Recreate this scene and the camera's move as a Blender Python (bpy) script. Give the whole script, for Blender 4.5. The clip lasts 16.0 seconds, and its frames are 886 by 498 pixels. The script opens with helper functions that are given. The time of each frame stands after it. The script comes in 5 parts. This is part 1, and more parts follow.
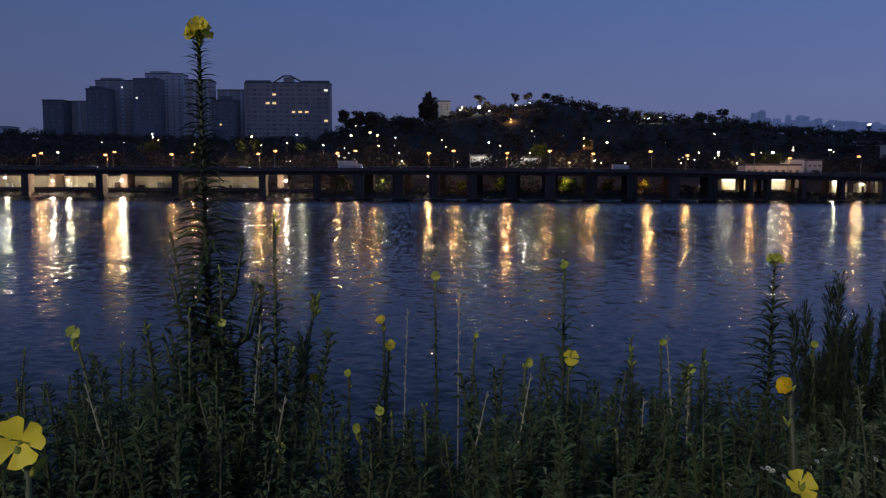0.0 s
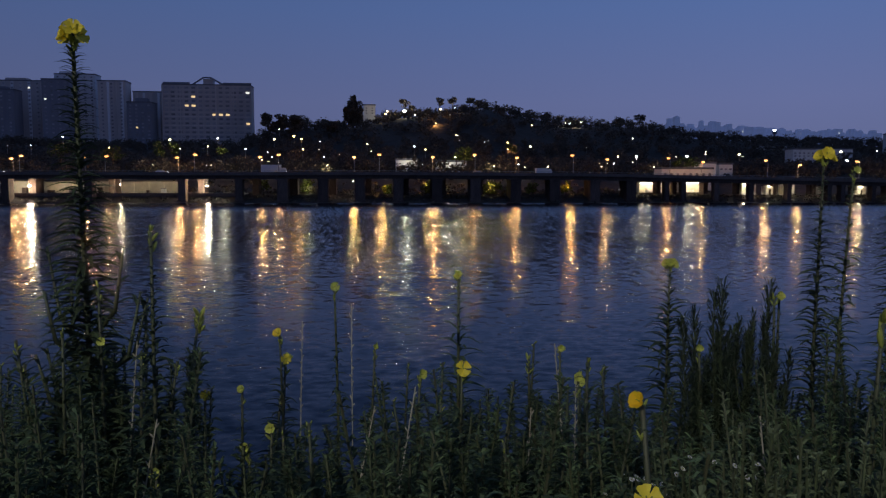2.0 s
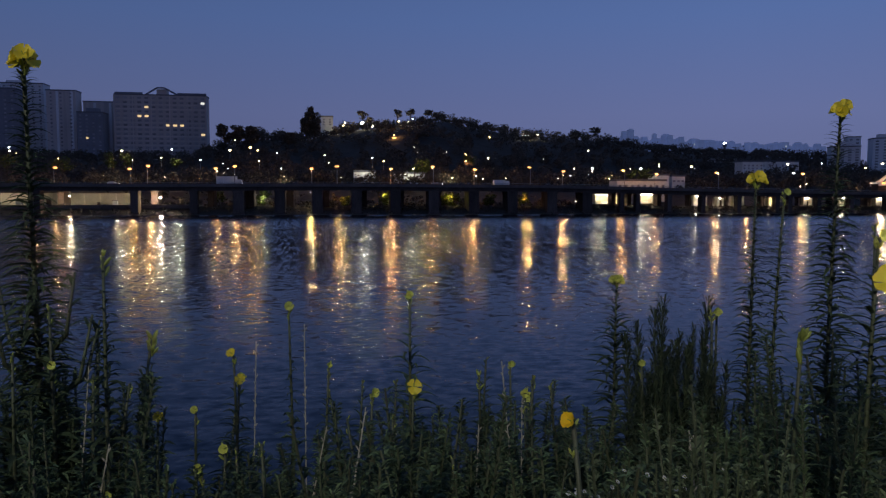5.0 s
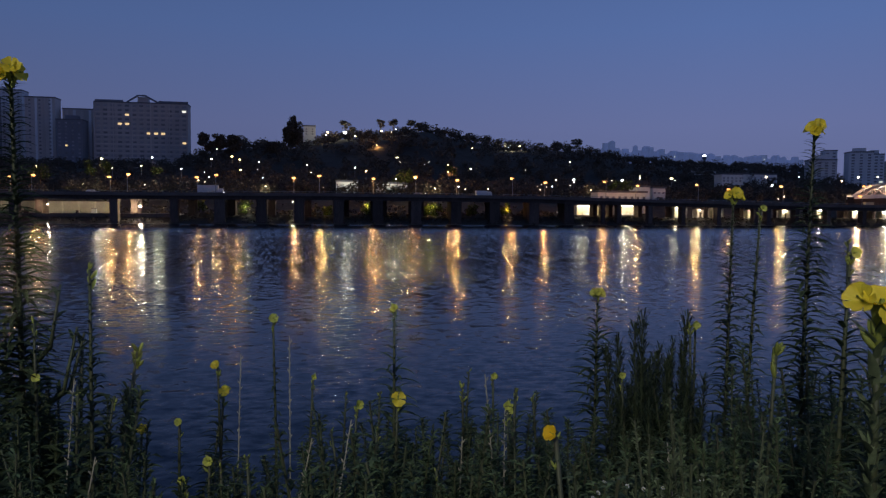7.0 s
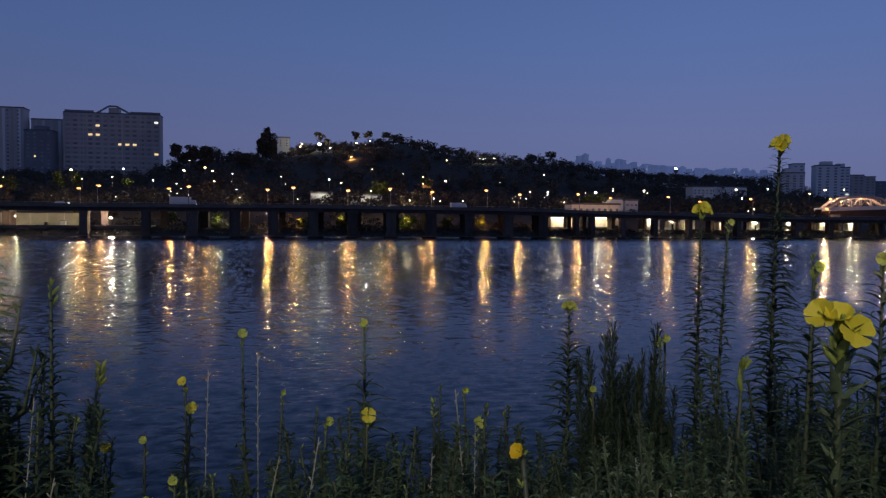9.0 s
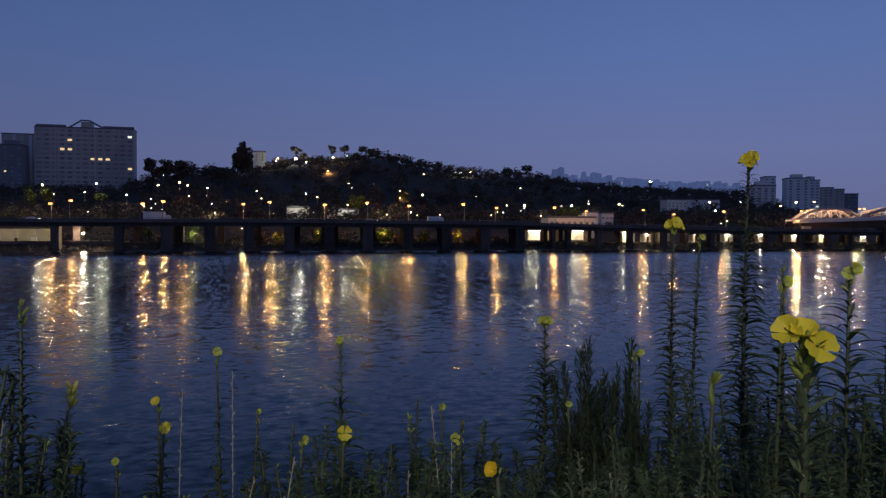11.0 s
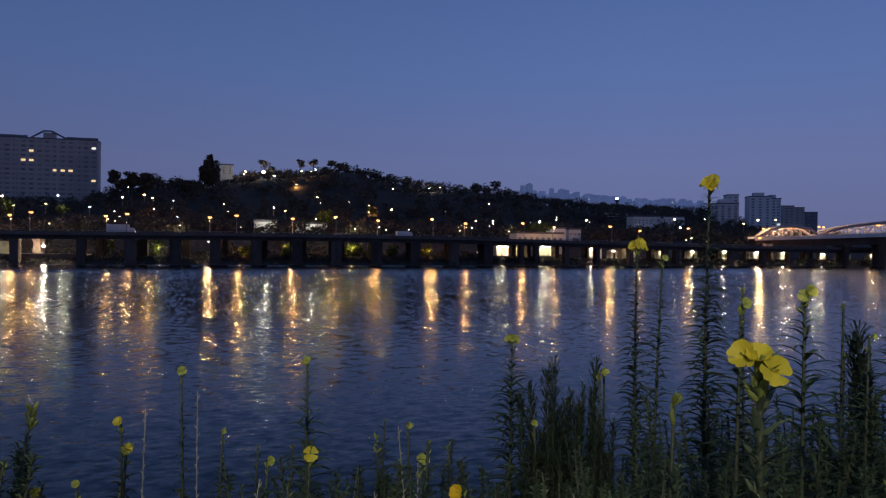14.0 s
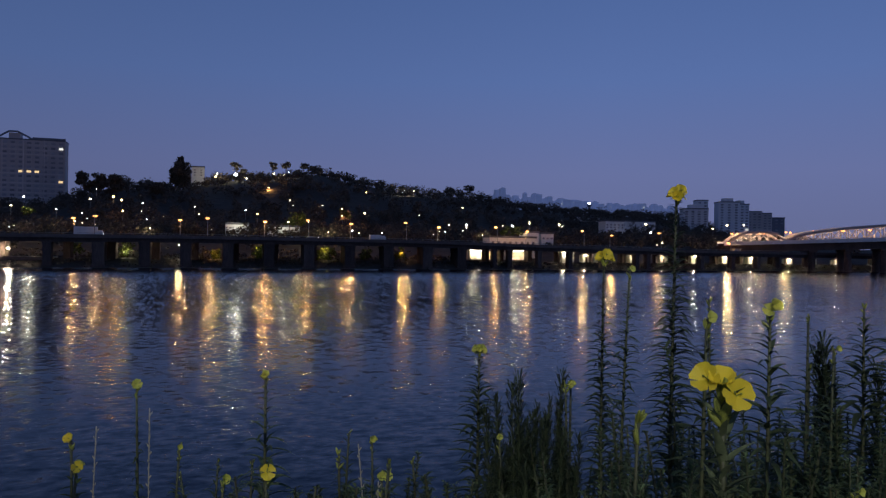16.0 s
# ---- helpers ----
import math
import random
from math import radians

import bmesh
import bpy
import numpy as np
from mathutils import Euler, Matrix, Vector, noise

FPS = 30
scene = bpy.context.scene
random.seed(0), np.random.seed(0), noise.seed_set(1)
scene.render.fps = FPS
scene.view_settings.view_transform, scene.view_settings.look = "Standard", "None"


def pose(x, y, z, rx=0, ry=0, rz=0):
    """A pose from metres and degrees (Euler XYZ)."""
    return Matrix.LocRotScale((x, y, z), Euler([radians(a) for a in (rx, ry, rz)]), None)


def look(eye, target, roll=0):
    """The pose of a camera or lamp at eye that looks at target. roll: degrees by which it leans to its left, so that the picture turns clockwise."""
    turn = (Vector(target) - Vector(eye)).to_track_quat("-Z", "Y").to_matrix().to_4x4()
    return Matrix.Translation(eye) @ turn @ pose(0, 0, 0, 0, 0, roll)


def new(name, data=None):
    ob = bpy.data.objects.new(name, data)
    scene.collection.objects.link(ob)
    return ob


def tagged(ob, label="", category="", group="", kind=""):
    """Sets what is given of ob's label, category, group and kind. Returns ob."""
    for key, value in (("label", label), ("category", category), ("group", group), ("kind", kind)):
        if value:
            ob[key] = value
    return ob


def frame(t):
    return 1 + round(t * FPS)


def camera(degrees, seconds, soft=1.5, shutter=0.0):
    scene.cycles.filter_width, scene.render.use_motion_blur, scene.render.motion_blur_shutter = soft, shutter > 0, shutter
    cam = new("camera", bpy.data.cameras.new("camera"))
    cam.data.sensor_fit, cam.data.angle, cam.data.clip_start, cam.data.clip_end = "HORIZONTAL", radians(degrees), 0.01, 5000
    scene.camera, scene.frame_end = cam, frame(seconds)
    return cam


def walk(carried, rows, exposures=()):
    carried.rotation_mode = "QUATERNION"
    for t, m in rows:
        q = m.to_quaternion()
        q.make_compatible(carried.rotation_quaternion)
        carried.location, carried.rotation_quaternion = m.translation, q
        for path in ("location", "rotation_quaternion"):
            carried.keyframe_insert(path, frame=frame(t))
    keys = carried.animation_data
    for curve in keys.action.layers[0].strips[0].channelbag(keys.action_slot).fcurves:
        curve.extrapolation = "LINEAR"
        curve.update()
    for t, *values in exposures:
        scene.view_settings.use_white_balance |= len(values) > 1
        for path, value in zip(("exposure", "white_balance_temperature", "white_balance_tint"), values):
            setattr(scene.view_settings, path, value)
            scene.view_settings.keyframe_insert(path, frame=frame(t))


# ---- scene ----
cam = camera(62.3, 16.0, soft=1.3)
PATH = [
    (0.0, (0.0000, 0.0000, 9.0000), (0.0000, 9.9510, 8.0111), 0.300),
    (0.5, (0.0255, 0.0094, 9.0030), (0.1903, 9.9601, 8.0254), 0.136),
    (1.0, (0.0494, 0.0172, 9.0062), (0.5504, 9.9590, 8.0525), -0.064),
    (1.5, (0.0687, 0.0204, 9.0102), (0.7900, 9.9490, 8.0593), 0.065),
    (2.0, (0.0812, 0.0170, 9.0152), (1.0758, 9.9235, 8.0822), 0.147),
    (2.5, (0.0890, 0.0089, 9.0210), (1.2860, 9.8951, 8.1097), 0.222),
    (3.0, (0.0945, -0.0006, 9.0268), (1.3807, 9.8762, 8.1345), 0.200),
    (3.5, (0.0976, -0.0096, 9.0318), (1.4542, 9.8605, 8.1707), 0.230),
    (4.0, (0.0977, -0.0177, 9.0358), (1.5398, 9.8431, 8.2085), 0.211),
    (6.5, (0.0850, -0.0531, 9.0508), (1.7913, 9.7767, 8.3691), 0.328),
    (7.0, (0.0845, -0.0570, 9.0532), (1.8797, 9.7601, 8.4189), 0.502),
    (7.5, (0.0863, -0.0576, 9.0549), (1.9742, 9.7449, 8.4650), 0.539),
    (8.0, (0.0898, -0.0559, 9.0562), (2.0579, 9.7335, 8.5132), 0.512),
    (8.5, (0.0936, -0.0538, 9.0575), (2.1465, 9.7201, 8.5514), 0.460),
    (9.0, (0.0964, -0.0529, 9.0589), (2.2265, 9.7064, 8.5898), 0.542),
    (11.5, (0.0991, -0.0642, 9.0687), (2.6087, 9.6132, 8.8454), 0.299),
    (12.0, (0.0992, -0.0669, 9.0707), (2.6960, 9.5886, 8.9074), 0.461),
    (12.5, (0.0989, -0.0696, 9.0729), (2.7859, 9.5620, 8.9620), 0.591),
    (13.0, (0.0982, -0.0722, 9.0751), (2.7944, 9.5570, 8.9868), 0.683),
    (13.5, (0.0973, -0.0746, 9.0774), (2.8703, 9.5328, 8.9922), 0.655),
    (14.0, (0.0974, -0.0759, 9.0800), (2.9403, 9.5112, 9.0075), 0.641),
    (14.5, (0.1006, -0.0738, 9.0834), (3.0176, 9.4912, 9.0418), 0.723),
    (15.0, (0.1084, -0.0668, 9.0877), (3.0935, 9.4772, 9.0485), 0.698),
    (15.5, (0.1194, -0.0565, 9.0927), (3.2130, 9.4529, 9.0587), 0.798),
    (16.0, (0.1315, -0.0450, 9.0980), (3.3199, 9.4331, 9.0814), 0.850),
]
walk(cam, [(t, look(eye, target, roll)) for t, eye, target, roll in PATH], exposures=((0.0, -0.06), (8.0, 0.0), (16.0, 0.05)))

# ---- world and light: clear dusk, no sun ----
world = bpy.data.worlds.new("dusk_sky")
scene.world = world
world.use_nodes = True
wn, wl = world.node_tree.nodes, world.node_tree.links
wn.clear()
w_out, w_bg = wn.new("ShaderNodeOutputWorld"), wn.new("ShaderNodeBackground")
w_tc, w_sep, w_ramp = wn.new("ShaderNodeTexCoord"), wn.new("ShaderNodeSeparateXYZ"), wn.new("ShaderNodeValToRGB")
wl.new(w_tc.outputs["Generated"], w_sep.inputs[0])
wl.new(w_sep.outputs["Z"], w_ramp.inputs[0])
# the afterglow lies to the right of the hill: the sky is a little brighter there
w_map, w_mul = wn.new("ShaderNodeMapRange"), wn.new("ShaderNodeMix")
w_map.inputs[1].default_value, w_map.inputs[2].default_value = -0.7, 0.5
w_map.inputs[3].default_value, w_map.inputs[4].default_value = 0.68, 1.06
wl.new(w_sep.outputs["X"], w_map.inputs[0])
w_mul.data_type, w_mul.blend_type = "RGBA", "MULTIPLY"
w_mul.inputs["Factor"].default_value = 1.0
wl.new(w_ramp.outputs[0], w_mul.inputs["A"])
wl.new(w_map.outputs[0], w_mul.inputs["B"])
wl.new(w_mul.outputs["Result"], w_bg.inputs[0])
wl.new(w_bg.outputs[0], w_out.inputs[0])
SKY = [(0.0, (0.116, 0.132, 0.258)), (0.10, (0.122, 0.151, 0.318)), (0.22, (0.088, 0.146, 0.345)), (0.42, (0.052, 0.104, 0.275)), (1.0, (0.030, 0.055, 0.150))]
for k, (at, c) in enumerate(SKY):
    e = w_ramp.color_ramp.elements[k] if k < 2 else w_ramp.color_ramp.elements.new(at)
    e.position, e.color = at, (*c, 1)
w_bg.inputs[1].default_value = 1.0

# light of the path lamps on the promenade behind the viewer
path_light = bpy.data.lights.new("promenade_light", "POINT")
path_light.energy, path_light.color, path_light.shadow_soft_size = 1650, (1.0, 0.93, 0.80), 0.35
new("promenade_light", path_light).matrix_world = pose(-3.5, -7.0, 13.5)

# ---- small helpers ----
rnd = random.Random(7)


class Shape:
    """Vertices and faces of one mesh."""

    def __init__(self):
        self.v, self.f = [], []

    def add(self, verts, faces):
        n = len(self.v)
        self.v.extend(verts)
        self.f.extend(tuple(i + n for i in f) for f in faces)
        return self

    def box(self, lo, hi, m=None):
        c = [Vector((x, y, z)) for x in (lo[0], hi[0]) for y in (lo[1], hi[1]) for z in (lo[2], hi[2])]
        if m is not None:
            c = [m @ p for p in c]
        return self.add(c, [(0, 1, 3, 2), (4, 6, 7, 5), (0, 4, 5, 1), (2, 3, 7, 6), (0, 2, 6, 4), (1, 5, 7, 3)])

    def tube(self, points, radii, sides=6, caps=True):
        n, pts = len(self.v), [Vector(p) for p in points]
        for i, p in enumerate(pts):
            d = (pts[min(i + 1, len(pts) - 1)] - pts[max(i - 1, 0)]).normalized()
            a = d.cross(Vector((0, 1, 0)) if abs(d.y) < 0.9 else Vector((1, 0, 0))).normalized()
            b = d.cross(a)
            for k in range(sides):
                w = 2 * math.pi * k / sides
                self.v.append(p + (a * math.cos(w) + b * math.sin(w)) * radii[i])
        for i in range(len(pts) - 1):
            for k in range(sides):
                j = (k + 1) % sides
                self.f.append((n + i * sides + k, n + i * sides + j, n + (i + 1) * sides + j, n + (i + 1) * sides + k))
        if caps:
            self.f.append(tuple(n + k for k in reversed(range(sides))))
            self.f.append(tuple(n + (len(pts) - 1) * sides + k for k in range(sides)))
        return self

    def ball(self, c, rx, ry, rz, seg=8, rings=5):
        n, c = len(self.v), Vector(c)
        self.v.append(c + Vector((0, 0, rz)))
        for i in range(1, rings):
            a = math.pi * i / rings
            for k in range(seg):
                w = 2 * math.pi * k / seg
                self.v.append(c + Vector((rx * math.sin(a) * math.cos(w), ry * math.sin(a) * math.sin(w), rz * math.cos(a))))
        self.v.append(c - Vector((0, 0, rz)))
        for k in range(seg):
            j = (k + 1) % seg
            self.f.append((n, n + 1 + k, n + 1 + j))
            for i in range(rings - 2):
                b = n + 1 + i * seg
                self.f.append((b + k, b + seg + k, b + seg + j, b + j))
            b = n + 1 + (rings - 2) * seg
            self.f.append((b + k, len(self.v) - 1, b + j))
        return self

    def mesh(self, name, mat, smooth=False):
        me = bpy.data.meshes.new(name)
        me.from_pydata([tuple(p) for p in self.v], [], self.f)
        me.materials.append(mat)
        if smooth:
            me.polygons.foreach_set("use_smooth", [True] * len(me.polygons))
        me.update()
        return me


def part(name, shape, mat, parent=None, label="", smooth=False, kind=""):
    """One mesh object, under a thing or a part where one is given."""
    data = shape if isinstance(shape, bpy.types.Mesh) else shape.mesh(name, mat, smooth)
    ob = new(name, data)
    ob.parent = parent
    return tagged(ob, label, kind=kind)


def thing(name, m, label, category, group="", kind=""):
    ob = new(name)
    ob.matrix_world = m
    ob.empty_display_size = 0.1
    return tagged(ob, label, category, group, kind)


# ---- materials ----
def material(name, base, rough=0.7, second=None, scale=1.0, amount=0.5, bump=0.0, bump_scale=8.0, metal=0.0, island=0.0, objects=0.0, coords="Object", stretch=(1, 1, 1), spec=0.5):
    """Principled surface with noise variation between two colours, per-piece variation and fine relief."""
    mat = bpy.data.materials.new(name)
    mat.use_nodes = True
    n, l = mat.node_tree.nodes, mat.node_tree.links
    b = n["Principled BSDF"]
    b.inputs["Roughness"].default_value, b.inputs["Metallic"].default_value = rough, metal
    b.inputs["Specular IOR Level"].default_value = spec
    tc, mp = n.new("ShaderNodeTexCoord"), n.new("ShaderNodeMapping")
    mp.inputs["Scale"].default_value = stretch
    l.new(tc.outputs[coords], mp.inputs[0])
    big, fine, mix = n.new("ShaderNodeTexNoise"), n.new("ShaderNodeTexNoise"), n.new("ShaderNodeMix")
    big.inputs["Scale"].default_value, fine.inputs["Scale"].default_value = scale, scale * 7
    big.inputs["Detail"].default_value = 5
    add = n.new("ShaderNodeMath")
    add.operation = "MULTIPLY_ADD"
    l.new(mp.outputs[0], big.inputs[0])
    l.new(mp.outputs[0], fine.inputs[0])
    l.new(fine.outputs[0], add.inputs[0])
    add.inputs[1].default_value = 0.45
    l.new(big.outputs[0], add.inputs[2])
    ramp = n.new("ShaderNodeMapRange")
    ramp.inputs[1].default_value, ramp.inputs[2].default_value = 0.72 - amount * 0.4, 0.72 + amount * 0.4
    l.new(add.outputs[0], ramp.inputs[0])
    mix.data_type = "RGBA"
    second = second or tuple(c * 0.6 for c in base)
    mix.inputs["A"].default_value, mix.inputs["B"].default_value = (*base, 1), (*second, 1)
    l.new(ramp.outputs[0], mix.inputs["Factor"])
    colour = mix.outputs["Result"]
    for source, strength in (("geo", island), ("obj", objects)):
        if strength:
            if source == "geo":
                r = n.new("ShaderNodeNewGeometry").outputs["Random Per Island"]
            else:
                r = n.new("ShaderNodeObjectInfo").outputs["Random"]
            mr, hsv = n.new("ShaderNodeMapRange"), n.new("ShaderNodeHueSaturation")
            mr.inputs[3].default_value, mr.inputs[4].default_value = 1 - strength, 1 + strength
            l.new(r, mr.inputs[0])
            l.new(mr.outputs[0], hsv.inputs["Value"])
            l.new(colour, hsv.inputs["Color"])
            colour = hsv.outputs[0]
    l.new(colour, b.inputs["Base Color"])
    if bump:
        nb, bp = n.new("ShaderNodeTexNoise"), n.new("ShaderNodeBump")
        nb.inputs["Scale"].default_value, nb.inputs["Detail"].default_value = bump_scale, 4
        l.new(mp.outputs[0], nb.inputs[0])
        l.new(nb.outputs[0], bp.inputs["Height"])
        bp.inputs["Distance"].default_value = bump
        l.new(bp.outputs[0], b.inputs["Normal"])
    return mat


def leafy(mat, through_light=0.25):
    """Lets some light through a thin leaf or petal."""
    n, l = mat.node_tree.nodes, mat.node_tree.links
    b, out = n["Principled BSDF"], n["Material Output"]
    tr, mx = n.new("ShaderNodeBsdfTranslucent"), n.new("ShaderNodeMixShader")
    l.new(b.inputs["Base Color"].links[0].from_socket, tr.inputs[0])
    mx.inputs[0].default_value = through_light
    l.new(b.outputs[0], mx.inputs[1])
    l.new(tr.outputs[0], mx.inputs[2])
    l.new(mx.outputs[0], out.inputs[0])
    return mat


def glowing(name, colour, strength, faint=False):
    mat = bpy.data.materials.new(name)
    mat.use_nodes = True
    b = mat.node_tree.nodes["Principled BSDF"]
    b.inputs["Base Color"].default_value = (*[c * 0.5 for c in colour], 1)
    b.inputs["Emission Color"].default_value = (*colour, 1)
    b.inputs["Emission Strength"].default_value = strength
    mat.cycles.emission_sampling = "NONE" if faint else "AUTO"
    return mat


def water_material():
    mat = bpy.data.materials.new("river_water")
    mat.use_nodes = True
    n, l = mat.node_tree.nodes, mat.node_tree.links
    b = n["Principled BSDF"]
    b.inputs["Base Color"].default_value = (0.006, 0.010, 0.016, 1)
    b.inputs["Roughness"].default_value = 0.118
    b.inputs["IOR"].default_value = 1.30
    tc, geo = n.new("ShaderNodeTexCoord"), n.new("ShaderNodeNewGeometry")
    total = geo.outputs["Normal"]
    # wind ruffles the open river more than the sheltered water along the near bank
    where, zone, calm = n.new("ShaderNodeSeparateXYZ"), n.new("ShaderNodeMapRange"), n.new("ShaderNodeMath")
    zone.inputs[1].default_value, zone.inputs[2].default_value = 70, 125
    calm.operation = "SUBTRACT"
    calm.inputs[0].default_value = 1.0
    l.new(tc.outputs["Object"], where.inputs[0])
    l.new(where.outputs["Y"], zone.inputs[0])
    lee, open_water = n.new("ShaderNodeMapRange"), n.new("ShaderNodeMath")
    lee.inputs[1].default_value, lee.inputs[2].default_value = 125, 190
    lee.inputs[3].default_value, lee.inputs[4].default_value = 1.0, 0.75
    open_water.operation = "MULTIPLY"
    l.new(where.outputs["X"], lee.inputs[0])
    l.new(zone.outputs[0], open_water.inputs[0])
    l.new(lee.outputs[0], open_water.inputs[1])
    l.new(zone.outputs[0], calm.inputs[1])
    # swell, wind waves and fine ripples
    for scale, stretch, turn, sx, sy, detail, weight in (
            (1.9, (1.0, 0.09, 1), 0.03, 0.28, 0.155, 1.0, open_water),
            (3.8, (1.0, 0.10, 1), -0.04, 0.24, 0.15, 0.0, open_water),
            (1.25, (1.0, 1.7, 1), -0.18, 0.26, 0.27, 1.5, calm),
            (5.5, (1.0, 1.5, 1), 0.15, 0.10, 0.07, 0.0, None)):
        mp, nz, sub_, mul, add = (n.new("ShaderNodeMapping"), n.new("ShaderNodeTexNoise"), n.new("ShaderNodeVectorMath"),
                                  n.new("ShaderNodeVectorMath"), n.new("ShaderNodeVectorMath"))
        mp.inputs["Scale"].default_value, mp.inputs["Rotation"].default_value = stretch, (0, 0, turn)
        nz.inputs["Scale"].default_value, nz.inputs["Detail"].default_value = scale, detail
        sub_.operation, mul.operation, add.operation = "SUBTRACT", "MULTIPLY", "ADD"
        sub_.inputs[1].default_value, mul.inputs[1].default_value = (0.5, 0.5, 0.5), (sx, sy, 0)
        l.new(tc.outputs["Object"], mp.inputs[0])
        l.new(mp.outputs[0], nz.inputs[0])
        l.new(nz.outputs["Color"], sub_.inputs[0])
        l.new(sub_.outputs[0], mul.inputs[0])
        slope = mul.outputs[0]
        if weight:
            sc = n.new("ShaderNodeVectorMath")
            sc.operation = "SCALE"
            l.new(slope, sc.inputs[0])
            l.new(weight.outputs[0], sc.inputs["Scale"])
            slope = sc.outputs[0]
        l.new(total, add.inputs[0])
        l.new(slope, add.inputs[1])
        total = add.outputs[0]
    # towards the far shore the waves lean over with the wind, their steep sides to the south
    fetch, square, lean = n.new("ShaderNodeMapRange"), n.new("ShaderNodeMath"), n.new("ShaderNodeVectorMath")
    fetch.inputs[1].default_value, fetch.inputs[2].default_value = 85, 285
    square.operation, square.inputs[1].default_value = "POWER", 2.0
    lean.operation = "MULTIPLY_ADD"
    lean.inputs[1].default_value = (0, -0.15, 0)
    l.new(where.outputs["Y"], fetch.inputs[0])
    l.new(fetch.outputs[0], square.inputs[0])
    l.new(square.outputs[0], lean.inputs[0])
    l.new(total, lean.inputs[2])
    total = lean.outputs[0]
    unit = n.new("ShaderNodeVectorMath")
    unit.operation = "NORMALIZE"
    l.new(total, unit.inputs[0])
    l.new(unit.outputs[0], b.inputs["Normal"])
    return mat


M_WATER = water_material()
M_SOIL = material("bank_soil", (0.07, 0.06, 0.04), 0.95, (0.04, 0.05, 0.025), 0.8, bump=0.05, bump_scale=3)
M_HILL = material("hill_ground", (0.11, 0.092, 0.075), 0.95, (0.075, 0.065, 0.055), 0.02, bump=1.0, bump_scale=0.15, spec=0.1)
M_CONC = material("weathered_concrete", (0.21, 0.162, 0.138), 0.85, (0.14, 0.11, 0.095), 0.15, bump=0.03, bump_scale=1.5, stretch=(1, 1, 0.3), spec=0.2)
M_PIER = material("stained_concrete", (0.150, 0.108, 0.090), 0.9, (0.085, 0.062, 0.053), 0.3, objects=0.3, bump=0.03, bump_scale=1.5, stretch=(1, 1, 0.25), spec=0.15)
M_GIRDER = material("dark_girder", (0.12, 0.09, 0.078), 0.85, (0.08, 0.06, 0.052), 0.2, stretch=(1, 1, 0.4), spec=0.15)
M_ASPHALT = material("asphalt", (0.05, 0.05, 0.052), 0.85, (0.035, 0.035, 0.036), 0.4, bump=0.01)
M_STEEL = material("galvanised_steel", (0.35, 0.35, 0.34), 0.45, metal=0.6)
M_CREAM = material("cream_plaster", (0.66, 0.60, 0.48), 0.8, (0.52, 0.47, 0.37), 0.25, objects=0.12, bump=0.02)
M_WALLB = material("grey_facade", (0.62, 0.54, 0.51), 0.8, (0.48, 0.42, 0.40), 0.06, objects=0.12, stretch=(1, 1, 0.2))
M_WALLD = material("dark_facade", (0.22, 0.22, 0.25), 0.75, (0.16, 0.16, 0.19), 0.06, objects=0.15, stretch=(1, 1, 0.2))
M_PALE = material("pale_facade", (0.80, 0.78, 0.79), 0.8, (0.68, 0.66, 0.68), 0.05, objects=0.12, stretch=(1, 1, 0.2))
# distance haze painted in: pale blue base plus a weak emission
M_HAZE = material("far_haze_tint", (0.72, 0.76, 0.88), 0.95, (0.56, 0.60, 0.72), 0.01, island=0.2)
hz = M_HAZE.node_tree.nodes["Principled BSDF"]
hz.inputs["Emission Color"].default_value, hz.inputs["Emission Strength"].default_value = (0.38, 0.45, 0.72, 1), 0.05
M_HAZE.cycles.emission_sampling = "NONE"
M_GLASS = material("window_glass", (0.36, 0.34, 0.36), 0.3, objects=0.4)
M_ROOF = material("roof_dark", (0.16, 0.16, 0.18), 0.7)
M_WHITE = material("white_paint", (0.78, 0.77, 0.74), 0.45, (0.66, 0.65, 0.62), 0.6)
M_SILVER = material("grey_car_paint", (0.30, 0.31, 0.33), 0.3, metal=0.3)
M_TYRE = material("tyre_rubber", (0.02, 0.02, 0.02), 0.9)
M_WOODS = leafy(material("woodland_leaf", (0.135, 0.112, 0.088), 0.9, (0.100, 0.084, 0.068), 0.03, island=0.22, spec=0.15), 0.2)
M_LIME = leafy(material("park_tree_leaf", (0.11, 0.13, 0.03), 0.7, (0.07, 0.09, 0.02), 0.2, island=0.3), 0.3)
M_BARK = material("bark", (0.09, 0.065, 0.045), 0.9, bump=0.02)
M_LEAF = leafy(material("primrose_leaf", (0.066, 0.094, 0.046), 0.7, (0.042, 0.064, 0.032), 14, objects=0.35, bump=0.002, bump_scale=90, spec=0.25), 0.2)
M_FOLI = leafy(material("weed_leaf", (0.086, 0.122, 0.060), 0.75, (0.050, 0.078, 0.040), 6, island=0.45, objects=0.35, spec=0.15), 0.2)
M_SOFT = leafy(material("soft_weed_leaf", (0.130, 0.162, 0.088), 0.75, (0.078, 0.104, 0.056), 6, island=0.4, objects=0.3, spec=0.2), 0.2)
M_DARKF = leafy(material("mugwort_leaf", (0.050, 0.068, 0.038), 0.8, (0.030, 0.044, 0.026), 6, island=0.4, spec=0.15), 0.15)
M_STEM = material("green_stem", (0.050, 0.070, 0.030), 0.6, (0.045, 0.046, 0.024), 9, objects=0.2)
M_DRY = material("dry_grass_stem", (0.36, 0.34, 0.26), 0.8, (0.24, 0.22, 0.16), 20)
M_PETAL = leafy(material("yellow_petal", (0.86, 0.72, 0.060), 0.6, (0.76, 0.60, 0.035), 60, objects=0.10), 0.35)
